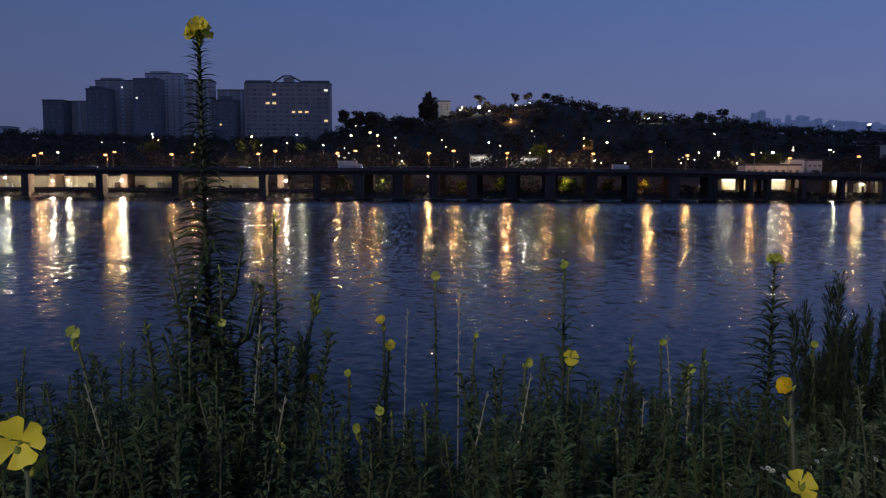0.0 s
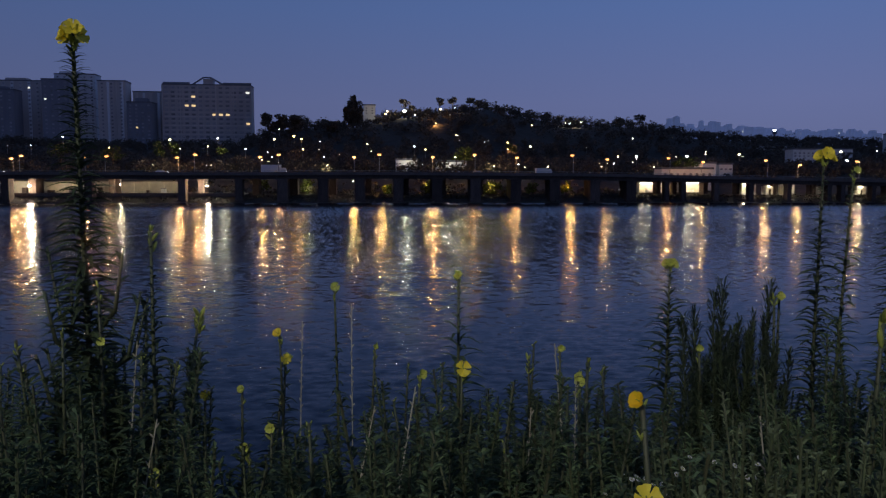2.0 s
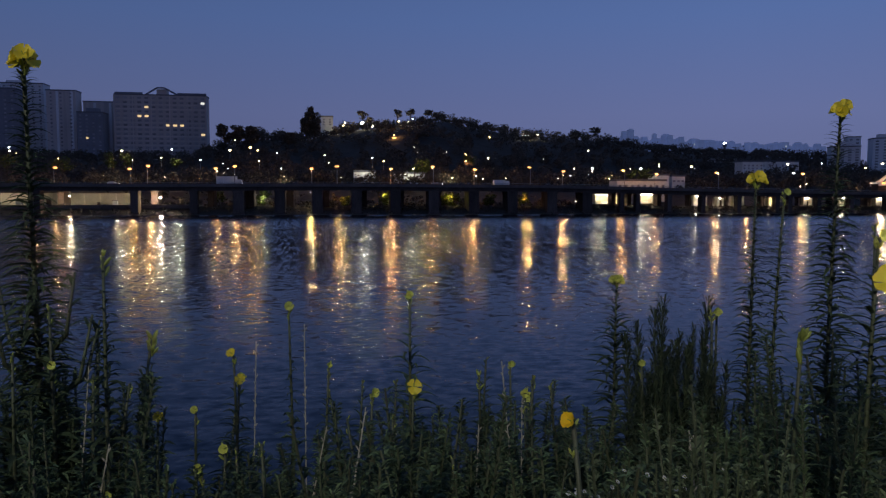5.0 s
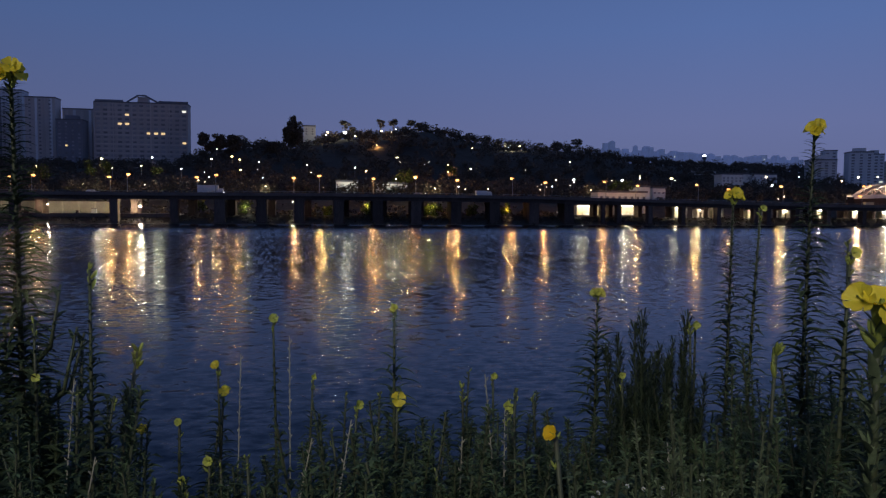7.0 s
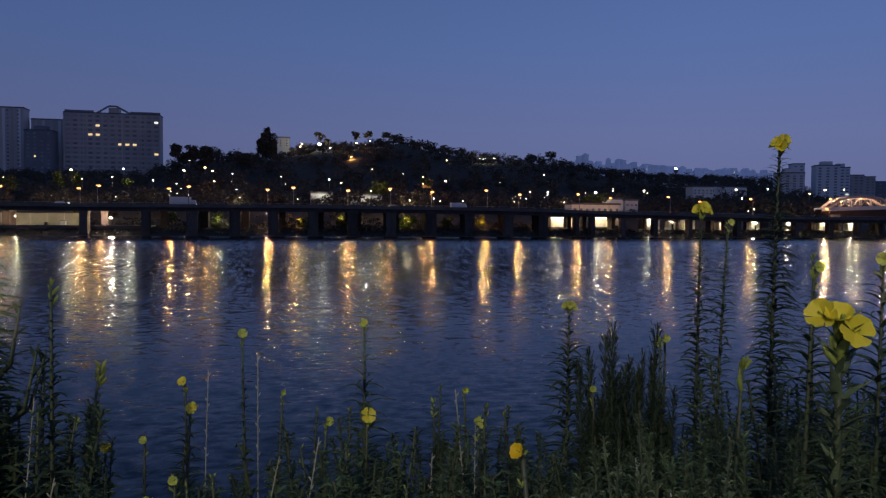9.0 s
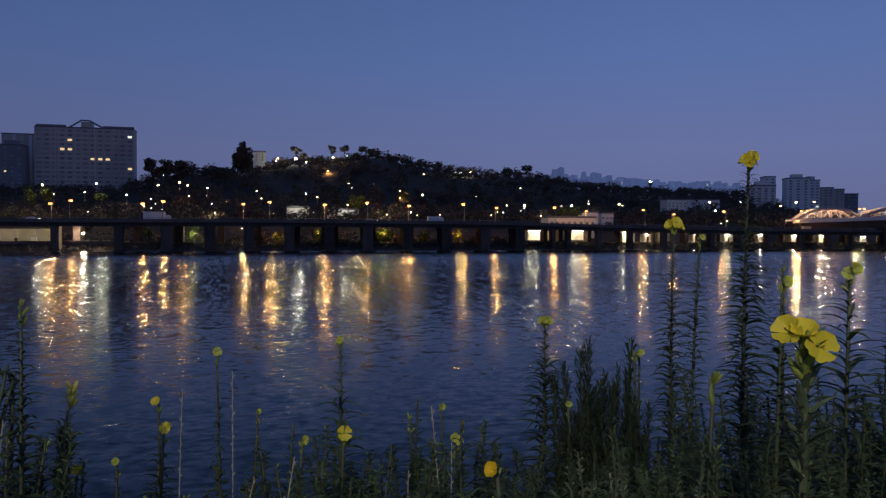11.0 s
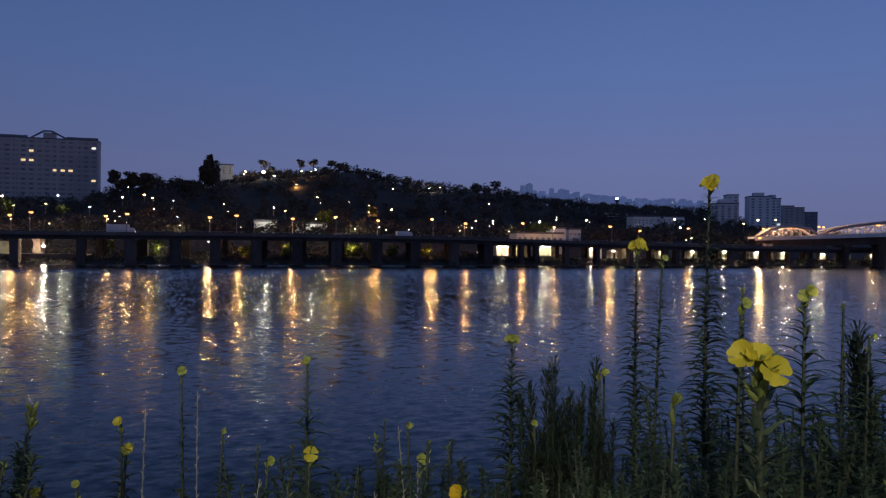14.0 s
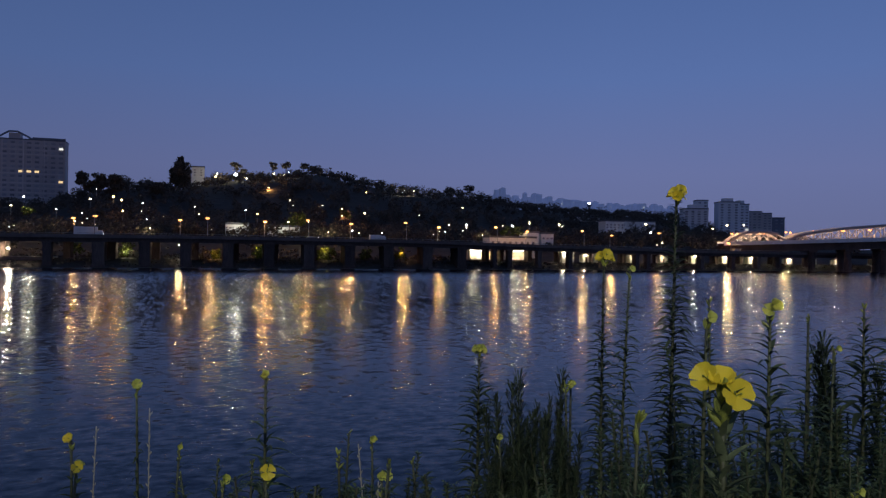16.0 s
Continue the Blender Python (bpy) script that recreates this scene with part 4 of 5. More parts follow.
LEAVES = [leaf_mesh("leaf", M_LEAF, d, w, r) for d, w, r in ((0.50, 0.070, 0.42), (0.62, 0.064, 0.48), (0.36, 0.074, 0.36), (0.46, 0.080, 0.26))]


def petal_mesh(mat):
    """A broad notched petal one unit long, cupped upwards."""
    s, nu, nv = Shape(), 5, 6
    for i in range(nu + 1):
        u = i / nu
        w = 0.08 + 0.50 * u ** 0.85
        for j in range(nv + 1):
            v = -1 + 2 * j / nv
            edge = 1 - 0.15 * (1 - abs(v)) * u - 0.30 * abs(v) ** 3 * u
            s.v.append(Vector((u * edge, v * w * (1 if u < 1 else 0.92), 0.30 * u - 0.10 * u * u + 0.10 * v * v * u + 0.05 * math.sin(7 * v + 2 * u) * u * u)))
    for i in range(nu):
        for j in range(nv):
            a = i * (nv + 1) + j
            s.f.append((a, a + nv + 1, a + nv + 2, a + 1))
    return s.mesh("petal", mat, True)


PETAL, PETAL_DEEP, PETAL_PALE = petal_mesh(M_PETAL), petal_mesh(M_ORANGE), petal_mesh(M_PALEP)
CALYX = Shape().tube([(0, 0, -1.0), (0, 0, -0.4), (0, 0, 0.0), (0, 0, 0.12)], [0.05, 0.06, 0.10, 0.13], 7).mesh("calyx", M_BUD, True)
STAMEN = Shape().tube([(0, 0, 0), (0.1, 0.04, 0.3), (0.16, 0.03, 0.42)], [0.03, 0.025, 0.06], 5).tube([(0, 0, 0), (-0.1, 0.08, 0.3), (-0.15, 0.1, 0.4)], [0.03, 0.025, 0.06], 5).mesh("pistil", M_BUD)
BUD = Shape().tube([(0, 0, 0), (0, 0, 0.25), (0, 0, 0.6), (0, 0, 0.9), (0, 0, 1.05)], [0.07, 0.16, 0.20, 0.12, 0.02], 7).mesh("bud", M_BUD, True)


def flower(parent, p, normal, size, rg, petal=PETAL, opened=1.0):
    """Four petals on a green calyx; opened below 1 closes the cup."""
    m = Vector(normal).normalized().to_track_quat("Z", "Y").to_matrix().to_4x4()
    ob = new("flower", CALYX)
    ob.parent = parent
    ob.matrix_basis = Matrix.Translation(p) @ m @ Matrix.Diagonal((size, size, size * 1.3, 1))
    a0 = rg.uniform(0, 90)
    for k in range(4):
        pt = new("petal", petal)
        pt.parent = ob
        pt.matrix_basis = pose(0, 0, 0.10, 0, 0, a0 + 90 * k + rg.uniform(-7, 7)) @ pose(0, 0, 0, rg.uniform(-6, 6), -(75 * (1 - opened) + rg.uniform(-4, 10)), 0) @ Matrix.Diagonal((0.95, 0.95, 0.8, 1))
    st = new("pistil", STAMEN)
    st.parent = ob
    return ob


def stem_points(dx, dy, h, bend, rg, n=9):
    w = rg.uniform(-1, 1) * bend
    v = rg.uniform(-1, 1) * bend
    return [Vector((dx * (i / n) ** 1.4 + w * math.sin(math.pi * i / n), dy * (i / n) ** 1.4 + v * math.sin(math.pi * i / n), h * i / n)) for i in range(n + 1)]


def along(pts, u):
    i = min(int(u * (len(pts) - 1)), len(pts) - 2)
    return pts[i].lerp(pts[i + 1], u * (len(pts) - 1) - i)


PRIMROSE = "tall evening primrose with narrow arching green leaves"


def primrose(x, y, z, label, seed, leaves=70, length=0.075, flowers=2, size=0.024, start=0.25, lean=(0, 0), buds=7, thick=0.006, tight=1.0, facing=None, deep=False, opened=1.0, branches=0, widen=3.6):
    """Evening primrose whose flower head stands at (x, y, z); its root is on the ground below."""
    rg = random.Random(seed)
    bx, by = x - lean[0], y - lean[1]
    bz = ground_at(bx, by)
    h = z - bz
    ob = thing("evening_primrose", pose(bx, by, bz), label, "wild flower", "evening primroses on the bank")
    pts = stem_points(lean[0], lean[1], h, 0.02, rg)
    part("stem", Shape().tube(pts, [thick * (1.15 - 0.65 * i / 9) for i in range(10)], 7), M_STEM, ob, smooth=True)
    joined = Shape() if leaves <= 150 else None
    leaves = int(leaves * (2.4 if leaves <= 50 else 1.7))
    start = max(start, 1 - 0.85 / h)
    for i in range(leaves):
        u = start + (0.985 - start) * (i + rg.random() * 0.6) / leaves
        f = (u - start) / (1 - start)
        ln = length * min(1.2, 0.32 + widen * (1 - u) * h) * rg.uniform(0.8, 1.15)
        m = Matrix.Translation(along(pts, u)) @ pose(0, 0, 0, rg.uniform(-14, 14), rg.uniform(-14, 8) - 45 * max(0, f - 0.6), i * 137.5 + rg.uniform(-18, 18)) @ Matrix.Diagonal((ln * tight, ln * 1.15, ln, 1))
        if joined:
            me = rg.choice(LEAVES)
            joined.add([m @ v.co for v in me.vertices], [tuple(p.vertices) for p in me.polygons])
        else:
            lf = new("leaf", rg.choice(LEAVES))
            lf.parent = ob
            lf.matrix_basis = m
    if joined:
        part("leaves", joined, M_LEAF, ob, smooth=True, kind="stuff")
    top = pts[-1]
    for i in range(buds):
        bd = new("bud", BUD)
        bd.parent = ob
        q = size * rg.uniform(0.55, 1.0)
        bd.matrix_basis = Matrix.Translation(top - Vector((0, 0, rg.uniform(0, 0.045)))) @ pose(0, 0, 0, 0, rg.uniform(8, 48), i * 137.5) @ Matrix.Diagonal((q, q, q * 1.2, 1))
    for i in range(flowers):
        a = i * 2.4 + rg.uniform(-0.5, 0.5) - 1.5
        out = Vector((math.cos(a), math.sin(a), 0))
        nrm = Vector(facing) if facing and i == 0 else out * rg.uniform(0.7, 1.1) + Vector((0, -0.30, 0.40))
        bright = facing is not None and i == 0
        flower(ob, top + nrm.normalized() * size * 0.35 - Vector((0, 0, 0.004 * i)), nrm, size * (1.0 if bright else rg.uniform(0.75, 0.95)), rg,
               PETAL_DEEP if deep else (PETAL if bright or size > 0.0235 else PETAL_PALE), opened if bright else min(opened, rg.uniform(0.55, 0.95)))
    for i in range(branches):
        u, a = rg.uniform(0.3, 0.62), rg.uniform(0, 6.28)
        b0 = along(pts, u)
        b1 = b0 + Vector((math.cos(a) * 0.16, math.sin(a) * 0.12, rg.uniform(0.14, 0.30)))
        mid = (b0 + b1) / 2 + Vector((math.cos(a) * 0.04, math.sin(a) * 0.04, -0.03))
        br = part("branch", Shape().tube([b0, mid, b1], [thick * 0.7, thick * 0.55, thick * 0.3], 6), M_STEM, ob, smooth=True)
        for j in range(16):
            w = 0.1 + 0.9 * j / 16
            p = b0.lerp(mid, w * 2) if w < 0.5 else mid.lerp(b1, w * 2 - 1)
            lf = new("leaf", rg.choice(LEAVES))
            lf.parent = br
            ln = length * rg.uniform(0.4, 0.7)
            lf.matrix_basis = Matrix.Translation(p) @ pose(0, 0, 0, rg.uniform(-20, 20), rg.uniform(-45, 0), j * 137.5) @ Matrix.Diagonal((ln, ln * 1.2, ln, 1))
    return ob


seeds = iter(range(501, 900))


def sow(place, label, **kw):
    """One evening primrose with its flower head at that place."""
    return primrose(*place, label, next(seeds), **kw)


# tall ones that stand against the sky
sow((-0.590, 1.800, 9.347), "very tall evening primrose, yellow flowers on top, ladder of narrow leaves", leaves=230, length=0.092, widen=1.5, flowers=6, size=0.031, start=0.30, thick=0.009, branches=13)
sow((-0.346, 1.500, 8.914), "slender evening primrose with green buds and no open flower", leaves=105, length=0.062, flowers=0, size=0.022, start=0.3, tight=0.8, branches=4)
sow((1.446, 1.750, 9.268), "tall evening primrose with two yellow flowers above the skyline", leaves=190, length=0.075, widen=2.2, flowers=6, size=0.026, start=0.25, thick=0.007, branches=3)
sow((1.240, 1.800, 9.081), "tall dark evening primrose with wide pale flowers on top", leaves=180, length=0.062, widen=2.6, flowers=5, size=0.024, start=0.25, tight=0.9)
sow((1.352, 1.840, 9.041), "slim evening primrose with buds on top", leaves=110, length=0.058, flowers=1, size=0.016, start=0.25, tight=0.85)
sow((1.605, 1.800, 8.954), "dark slender evening primrose without open flowers", leaves=60, length=0.05, flowers=0, size=0.018, start=0.3, branches=5)
# middle row
sow((1.117, 2.450, 8.730), "evening primrose with pale flowers and long curved leaves", leaves=105, length=0.100, flowers=5, size=0.023, start=0.25, thick=0.007)
sow((0.293, 1.750, 8.785), "evening primrose with closing pale flower and arched leaves", leaves=90, length=0.072, flowers=1, size=0.018, start=0.3, opened=0.55)
sow((-0.024, 2.200, 8.696), "thin evening primrose with one small pale flower", leaves=45, length=0.045, flowers=1, size=0.020, start=0.35, tight=0.7)
sow((-0.168, 2.050, 8.586), "evening primrose with small yellow flower on top", leaves=60, length=0.062, flowers=1, size=0.018, start=0.3, opened=0.7, facing=(-0.3, -0.6, 0.5))
sow((-0.148, 2.000, 8.532), "evening primrose with round yellow flower", leaves=55, length=0.06, flowers=2, size=0.017, start=0.3, facing=(0.2, -1, 0.2))
sow((-0.339, 1.900, 8.466), "evening primrose with round yellow flower on a bare stem", leaves=22, length=0.05, flowers=1, size=0.016, start=0.45, facing=(0.1, -1, 0.3), buds=3)
sow((0.095, 2.100, 8.535), "evening primrose with green buds", leaves=50, length=0.05, flowers=1, size=0.016, start=0.3, opened=0.5)
sow((0.286, 1.620, 8.594), "evening primrose with open bright yellow flower", leaves=60, length=0.068, flowers=2, size=0.021, start=0.3, facing=(0.1, -1, 0.25))
sow((0.197, 1.700, 8.559), "evening primrose with half-open flower", leaves=45, length=0.055, flowers=1, size=0.019, start=0.3, opened=0.6)
sow((0.500, 1.900, 8.544), "evening primrose with small buds", leaves=50, length=0.055, flowers=0, size=0.020, start=0.3)
sow((0.638, 2.100, 8.520), "evening primrose with two small pale flowers", leaves=40, length=0.05, flowers=2, size=0.016, start=0.35)
sow((0.596, 1.750, 8.519), "evening primrose with pale yellow flower", leaves=45, length=0.055, flowers=1, size=0.018, start=0.3)
sow((1.122, 1.800, 8.716), "evening primrose with pale half-open flower and short leaves", leaves=70, length=0.05, flowers=1, size=0.020, start=0.25, opened=0.6)
sow((0.900, 1.750, 8.597), "evening primrose with small buds beside the dark bush", leaves=40, length=0.06, flowers=1, size=0.014, start=0.3)
sow((-0.516, 1.700, 8.653), "evening primrose with yellow flower low on the tall clump", leaves=50, length=0.06, flowers=1, size=0.016, start=0.3, branches=3)
sow((-0.285, 1.620, 8.727), "evening primrose with green leaning bud head", leaves=50, length=0.05, flowers=0, size=0.026, start=0.35, buds=11, lean=(0.10, 0))
sow((-0.691, 1.350, 8.704), "evening primrose with pale flower on a leaning stem", leaves=50, length=0.055, flowers=1, size=0.018, start=0.3, lean=(-0.16, 0))
sow((-0.140, 1.650, 8.459), "evening primrose with small yellow flower", leaves=40, length=0.06, flowers=1, size=0.018, start=0.3)
sow((-0.185, 1.600, 8.436), "evening primrose with ragged yellow flower", leaves=40, length=0.06, flowers=1, size=0.020, start=0.3)
sow((-0.294, 1.300, 8.504), "evening primrose with small side flower", leaves=30, length=0.05, flowers=1, size=0.014, start=0.3)
sow((0.518, 1.500, 8.600), "evening primrose with flower on a pale bare stem", leaves=14, length=0.04, flowers=1, size=0.015, start=0.5, opened=0.7)
# near ones
sow((0.379, 0.780, 8.770), "evening primrose with deep yellow half-closed flower", leaves=30, length=0.05, flowers=1, size=0.014, start=0.4, deep=True, opened=0.6, facing=(-0.6, -0.5, 0.45), lean=(-0.08, 0.0), buds=3)
sow((-0.363, 0.620, 8.768), "evening primrose with wide open bright yellow flower", leaves=30, length=0.05, flowers=1, size=0.026, start=0.4, facing=(0.12, -1, 0.30), buds=3)
sow((0.361, 0.720, 8.683), "evening primrose with wide open yellow flower near the path", leaves=26, length=0.05, flowers=1, size=0.019, start=0.4, facing=(0.05, -0.7, 0.75), buds=3)
large = sow((0.741, 0.691, 8.925), "evening primrose with two large bright yellow flowers", leaves=120, length=0.052, flowers=0, size=0.034, start=0.35, buds=12, thick=0.008)
sow((1.281, 1.200, 8.982), "evening primrose with flat pale flowers on a leafy stem", leaves=90, length=0.085, flowers=3, size=0.022, start=0.25, lean=(-0.03, 0))
sow((1.161, 1.250, 8.955), "evening primrose with pale flower pair before the tall one", leaves=100, length=0.072, flowers=2, size=0.020, start=0.25, thick=0.007)
sow((1.736, 1.550, 8.926), "thin evening primrose with pale tip", leaves=48, length=0.055, flowers=0, size=0.014, start=0.4)
sow((1.721, 1.450, 8.845), "evening primrose with small yellow flower", leaves=50, length=0.068, flowers=1, size=0.016, start=0.3)
sow((1.936, 1.550, 8.945), "tall dark evening primrose with long ladder leaves", leaves=90, length=0.10, flowers=0, size=0.016, start=0.2)
sow((2.024, 1.500, 9.020), "tall dark evening primrose with arched leaves", leaves=90, length=0.10, flowers=1, size=0.018, start=0.2)
sow((1.241, 0.950, 8.676), "evening primrose with yellow side flower", leaves=20, length=0.05, flowers=1, size=0.016, start=0.4, opened=0.6)
sow((0.862, 1.050, 8.803), "evening primrose with pale green spear of buds", leaves=80, length=0.055, flowers=0, size=0.026, start=0.3, buds=10)
sow((1.166, 1.850, 8.708), "evening primrose with small pale buds", leaves=60, length=0.05, flowers=1, size=0.014, start=0.25)
sow((-0.247, 1.900, 8.480), "evening primrose with buds low on the bank", leaves=40, length=0.05, flowers=1, size=0.016, start=0.3)
rg = random.Random(77)
top = Vector((0.741, 0.691, 8.925)) - large.location
flower(large, top + Vector((-0.018, 0.002, 0.016)), (-0.85, -0.40, 0.50), 0.024, rg, opened=0.80)
flower(large, top + Vector((-0.008, -0.008, 0.013)), (-0.45, -0.50, 0.80), 0.022, rg, opened=0.66)
flower(large, top + Vector((0.003, -0.019, 0.001)), (-0.42, -0.82, 0.35), 0.024, rg, opened=0.84)
PALE_LEAF = leaf_mesh("leaf", M_SOFT, 0.25, 0.13, 0.25)
for i in range(44):
    lf = new("leaf", PALE_LEAF)
    lf.parent = large
    ln = rg.uniform(0.035, 0.060)
    lf.matrix_basis = Matrix.Translation(top - Vector((0, 0, 0.012 + 0.0062 * i))) @ pose(0, 0, 0, 0, rg.uniform(-66, -34), i * 137.5) @ Matrix.Diagonal((ln, ln, ln, 1))


# leafy weeds that fill the bank, a few kinds, copied
def weed_shape(h, n, length, width, rg, up=0.6, spread=0.0, stems=1, mat=M_FOLI):
    s, stalk = Shape(), Shape()
    for q in range(stems):
        a = 6.28 * q / stems + rg.uniform(-0.4, 0.4)
        tip = Vector((math.cos(a) * spread, math.sin(a) * spread, h * rg.uniform(0.8, 1.0)))
        base = Vector((math.cos(a) * spread * 0.25, math.sin(a) * spread * 0.25, 0))
        pts = [base.lerp(tip, i / 6) + Vector((rg.uniform(-0.01, 0.01), rg.uniform(-0.01, 0.01), 0)) for i in range(7)]
        stalk.tube(pts, [0.005 - 0.0005 * i for i in range(7)], 5)
        for i in range(n // stems):
            u = 0.12 + 0.88 * i / (n // stems)
            p, w = along(pts, u), rg.uniform(0, 6.28)
            d = Vector((math.cos(w), math.sin(w), up + rg.uniform(-0.35, 0.35))).normalized()
            e = d.cross(Vector((0, 0, 1))).normalized() * width * rg.uniform(0.7, 1.3)
            ln = length * rg.uniform(0.5, 1.15) * (1.15 - 0.6 * u)
            mid = p + d * ln * 0.55 + Vector((0, 0, 0.05 * ln))
            end = p + d * ln - Vector((0, 0, 0.22 * ln))
            s.add([p, mid + e, end, mid - e], [(0, 1, 2, 3)])
    return s.mesh("foliage", mat), stalk.mesh("stalk", M_STEM)


rg = random.Random(21)
WEEDS = [weed_shape(1.0, 2600, 0.045, 0.0034, rg, 0.5, 0.11, 4),
         weed_shape(1.0, 3400, 0.038, 0.0030, rg, 0.8, 0.15, 6),
         weed_shape(1.0, 3000, 0.050, 0.0032, rg, 0.4, 0.18, 7),
         weed_shape(1.0, 2400, 0.052, 0.0038, rg, 0.6, 0.12, 4)]
SOFT = [weed_shape(1.0, 1700, 0.034, 0.0048, rg, 0.9, 0.09, 5, M_SOFT), weed_shape(1.0, 2000, 0.028, 0.0044, rg, 0.7, 0.13, 7, M_SOFT)]
MUGWORT = weed_shape(1.0, 6000, 0.150, 0.0046, rg, 0.75, 0.24, 9, M_DARKF)
FILL_X = (-2.5, -1.0, -0.62, -0.40, -0.28, -0.15, 0.3, 0.8, 1.1, 1.5, 2.0, 3.0)
FILL_H = (0.92, 1.00, 1.15, 1.02, 0.74, 0.96, 1.05, 0.99, 1.00, 1.10, 1.20, 1.25)

for i in range(430):
    x, y = rg.uniform(-2.3, 3.2), rg.choice((rg.uniform(1.15, 2.6), rg.uniform(1.3, 2.2), rg.uniform(1.0, 1.6), rg.uniform(0.95, 1.35)))
    if x / y < -0.95 or x / y > 1.35 or (-0.24 < x / y < -0.12 and rg.random() < 0.7):
        continue
    z = ground_at(x, y)
    # the undergrowth stands lower towards the viewer, so that the river shows above it
    top = 9.0 - (1.5 - float(np.interp(x * 1.7 / y, FILL_X, FILL_H)) * rg.uniform(0.80, 1.03)) * y / 1.7
    if top - z < 0.2:
        continue
    ob = thing("weed", pose(x, y, z, rg.uniform(-5, 5), rg.uniform(-5, 5), rg.uniform(0, 360)), "leafy green weed in the undergrowth of the bank", "weed", "weeds on the bank")
    kind_, wide = rg.choice(WEEDS if y > 1.3 else WEEDS[1:3]), rg.uniform(0.8, 1.2)
    for nm, me in zip(("foliage", "stalk"), kind_):
        part(nm, me, M_FOLI, ob, kind="stuff").scale = (wide, wide, top - z)

# primroses of the undergrowth that have not flowered yet
for i in range(64):
    x, y = rg.uniform(-1.5, 2.6), rg.uniform(1.35, 2.5)
    if x / y < -0.75 or x / y > 1.2 or -0.26 < x / y < -0.10:
        continue
    top = 9.0 - (1.5 - float(np.interp(x * 1.7 / y, FILL_X, FILL_H)) * rg.uniform(0.86, 1.09)) * y / 1.7
    sow((x, y, top), "young evening primrose with dark ladder leaves in the undergrowth", leaves=44, length=rg.uniform(0.065, 0.095), flowers=0, size=0.014, start=0.3, buds=4,
        lean=(rg.uniform(-0.08, 0.08), rg.uniform(-0.05, 0.05)))

# soft leafy weeds close to the path
for i in range(30):
    a, d = (radians(rg.uniform(34, 52)), rg.uniform(0.95, 1.35)) if i < 12 else (radians(rg.uniform(31, 41)), rg.uniform(0.85, 1.1))
    x, y = d * math.sin(a), d * math.cos(a)
    z = ground_at(x, y)
    top = 9.0 - d * (rg.uniform(0.22, 0.36) if i < 12 else rg.uniform(0.21, 0.29))
    ob = thing("weed", pose(x, y, z, rg.uniform(-5, 5), rg.uniform(-5, 5), rg.uniform(0, 360)), "soft green leafy weed close to the path", "weed", "weeds on the bank")
    for nm, me in zip(("foliage", "stalk"), rg.choice(SOFT)):
        part(nm, me, M_FOLI, ob, kind="stuff").scale = (0.8, 0.8, top - z)

# leafy clump round the foot of the tallest primrose
for (x, y, z) in ((-0.762, 1.850, 8.580), (-0.676, 1.780, 8.540), (-0.645, 1.840, 8.620), (-0.567, 1.760, 8.616), (-0.555, 1.880, 8.652), (-0.483, 1.800, 8.643), (-0.445, 1.860, 8.595), (-0.652, 1.660, 8.504), (-0.553, 1.620, 8.529), (-0.475, 1.660, 8.531), (-0.395, 1.600, 8.523)):
    g = ground_at(x, y)
    ob = thing("weed", pose(x, y, g, 0, 0, rg.uniform(0, 360)), "leafy weed in the clump round the tallest primrose", "weed", "weeds on the bank")
    for nm, me in zip(("foliage", "stalk"), rg.choice(WEEDS[:2])):
        part(nm, me, M_FOLI, ob, kind="stuff").scale = (0.85, 0.85, z - g)

for (x, y, z) in ((-0.70, 1.70, 8.66), (-0.64, 1.86, 8.76), (-0.52, 1.70, 8.78), (-0.46, 1.84, 8.72), (-0.42, 1.66, 8.64), (-0.56, 1.60, 8.70), (-0.74, 1.82, 8.58), (-0.36, 1.72, 8.60)):
    sow((x, y, z), "leafy evening primrose shoot in the clump round the tallest one", leaves=50, length=0.085, flowers=0, size=0.016, start=0.3, buds=5, lean=((x + 0.55) * 0.5, 0), branches=2)

# dark feathery bushes
for (x, y, z), sc in (((1.011, 1.830, 8.761), 0.62), ((1.105, 1.900, 8.660), 0.40), ((0.992, 1.750, 8.624), 0.55), ((1.030, 1.860, 8.650), 0.5), ((1.070, 1.800, 8.600), 0.5), ((2.178, 1.700, 8.832), 1.1), ((-0.498, 1.850, 8.582), 0.8)):
    g = ground_at(x, y)
    ob = thing("mugwort_bush", pose(x, y, g, 0, 0, rg.uniform(0, 360)), "dark feathery mugwort bush with upright shoots", "bush")
    for nm, me in zip(("foliage", "stalk"), MUGWORT):
        part(nm, me, M_DARKF, ob, kind="stuff").scale = (0.75 * sc, 0.75 * sc, z - g)

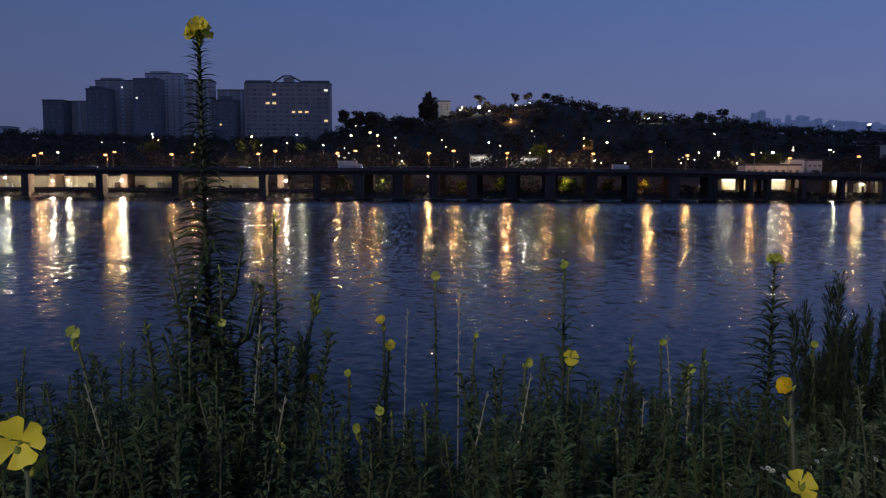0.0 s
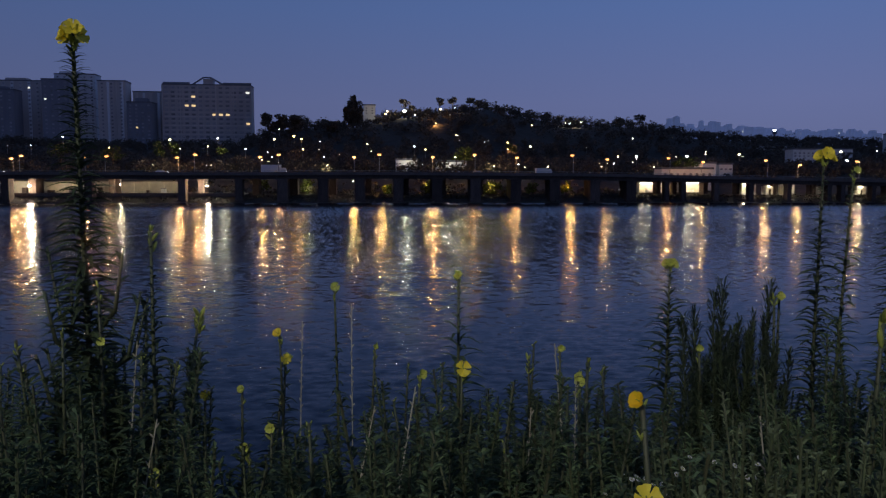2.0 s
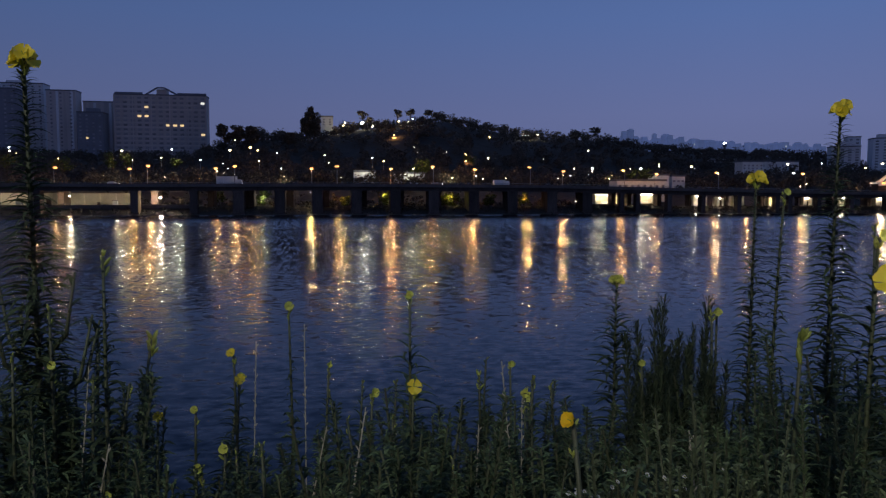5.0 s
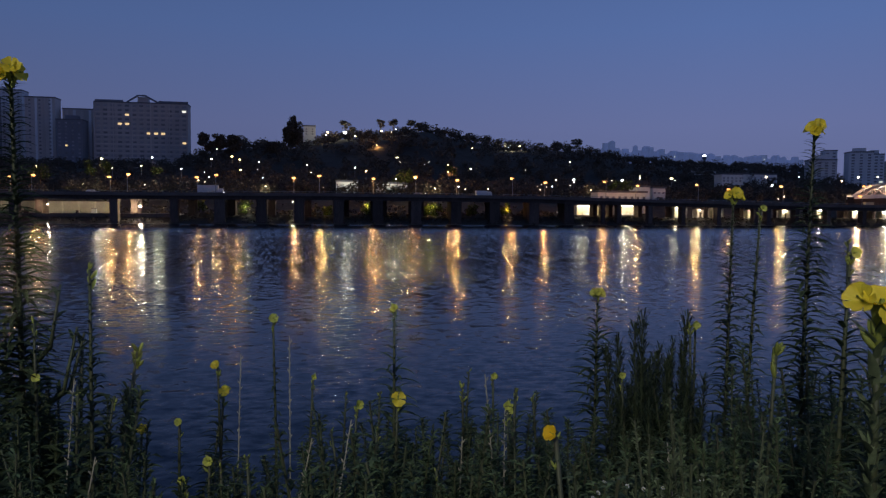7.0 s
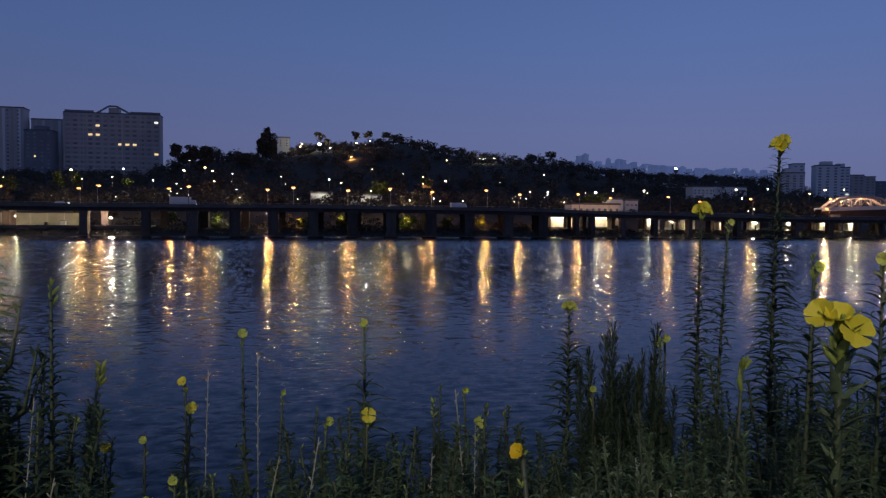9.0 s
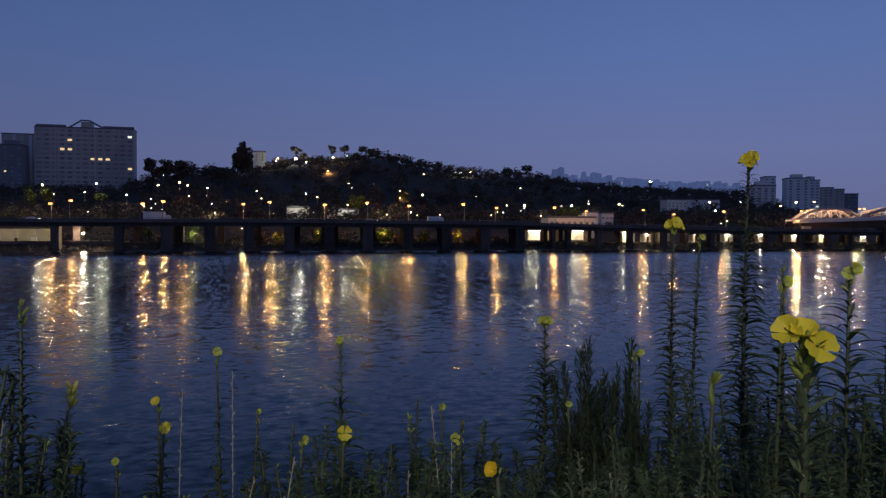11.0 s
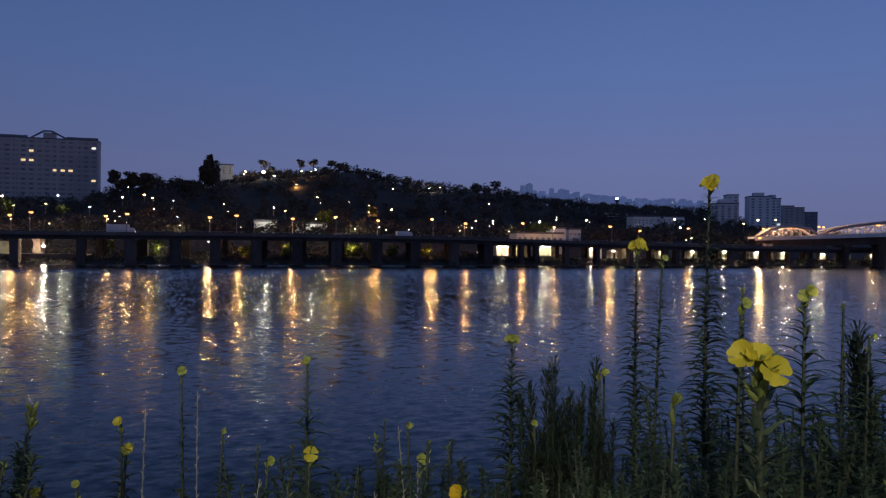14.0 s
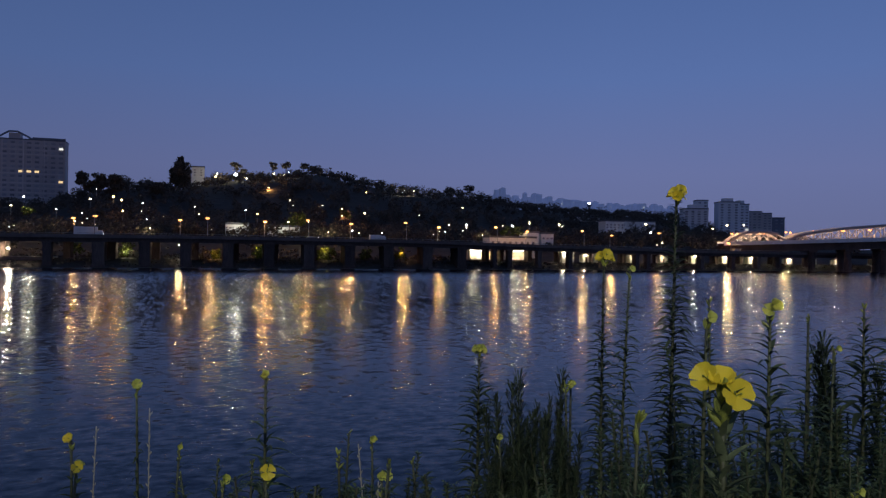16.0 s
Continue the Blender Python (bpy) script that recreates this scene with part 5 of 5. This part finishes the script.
# dry grass stalks
for (x, y, z), lean in (((0.466, 1.500, 8.675), -0.06), ((0.395, 1.400, 8.570), 0.02), ((-0.092, 1.900, 8.654), 0.02), ((0.038, 1.700, 8.733), 0.0), ((0.161, 1.300, 8.646), 0.10), ((0.089, 1.400, 8.582), 0.12), ((-0.599, 1.200, 8.650), -0.16), ((-0.274, 1.250, 8.617), 0.12), ((-0.379, 1.500, 8.697), 0.06), ((0.642, 1.000, 8.676), -0.08), ((0.499, 1.450, 8.607), 0.0)):
    bx = x - lean
    g = ground_at(bx, y)
    ob = thing("grass_stalk", pose(bx, y, g), "thin pale dry grass stalk among the weeds", "grass stalk", "dry stalks on the bank")
    pts = [Vector((lean * (i / 6) ** 2, 0, (z - g) * i / 6)) for i in range(7)]
    part("stalk", Shape().tube(pts, [0.0026 - 0.00025 * i for i in range(7)], 5), M_DRY, ob)
    hd = Shape()
    for i in range(14):
        p = along(pts, 0.80 + 0.2 * i / 14)
        d = Vector((math.cos(i * 2.4), math.sin(i * 2.4), 1.6)).normalized() * 0.012
        hd.tube([p, p + d * 0.6, p + d], [0.0008, 0.0016, 0.0003], 4)
    part("seed_head", hd, M_DRY, ob)

# small white fleabane daisies
daisy = Shape()
for i in range(14):
    a = 2 * math.pi * i / 14
    c, s_ = math.cos(a), math.sin(a)
    daisy.add([Vector((0.1 * c, 0.1 * s_, 0)), Vector((c * 0.9 - s_ * 0.17, s_ * 0.9 + c * 0.17, 0.1)), Vector((c, s_, 0.1)), Vector((c * 0.9 + s_ * 0.17, s_ * 0.9 - c * 0.17, 0.1))], [(0, 1, 2, 3)])
DAISY = daisy.mesh("petals", M_DAISY)
EYE_ = Shape().ball((0, 0, 0.05), 0.34, 0.34, 0.16, 8, 5).mesh("disc", M_BUD, True)
for i in range(18):
    px, py = rg.gauss(0.50, 0.06), rg.uniform(0.9, 1.1)
    z = 9.0 - (0.405 + rg.uniform(-0.03, 0.03)) * py
    g = ground_at(px, py)
    ob = thing("fleabane", pose(px, py, g), "small white fleabane daisy on a thin stem", "wild flower", "white daisies on the bank")
    part("stem", Shape().tube([(0, 0, 0), (0.01, 0, (z - g) * 0.5), (0, 0, z - g)], [0.0016, 0.0014, 0.001], 5), M_STEM, ob)
    for nm, me in (("petals", DAISY), ("disc", EYE_)):
        q = part(nm, me, M_DAISY, ob)
        q.matrix_basis = pose(0, 0, z - g, rg.uniform(10, 60), rg.uniform(-25, 25), 0) @ Matrix.Scale(0.0038, 4)
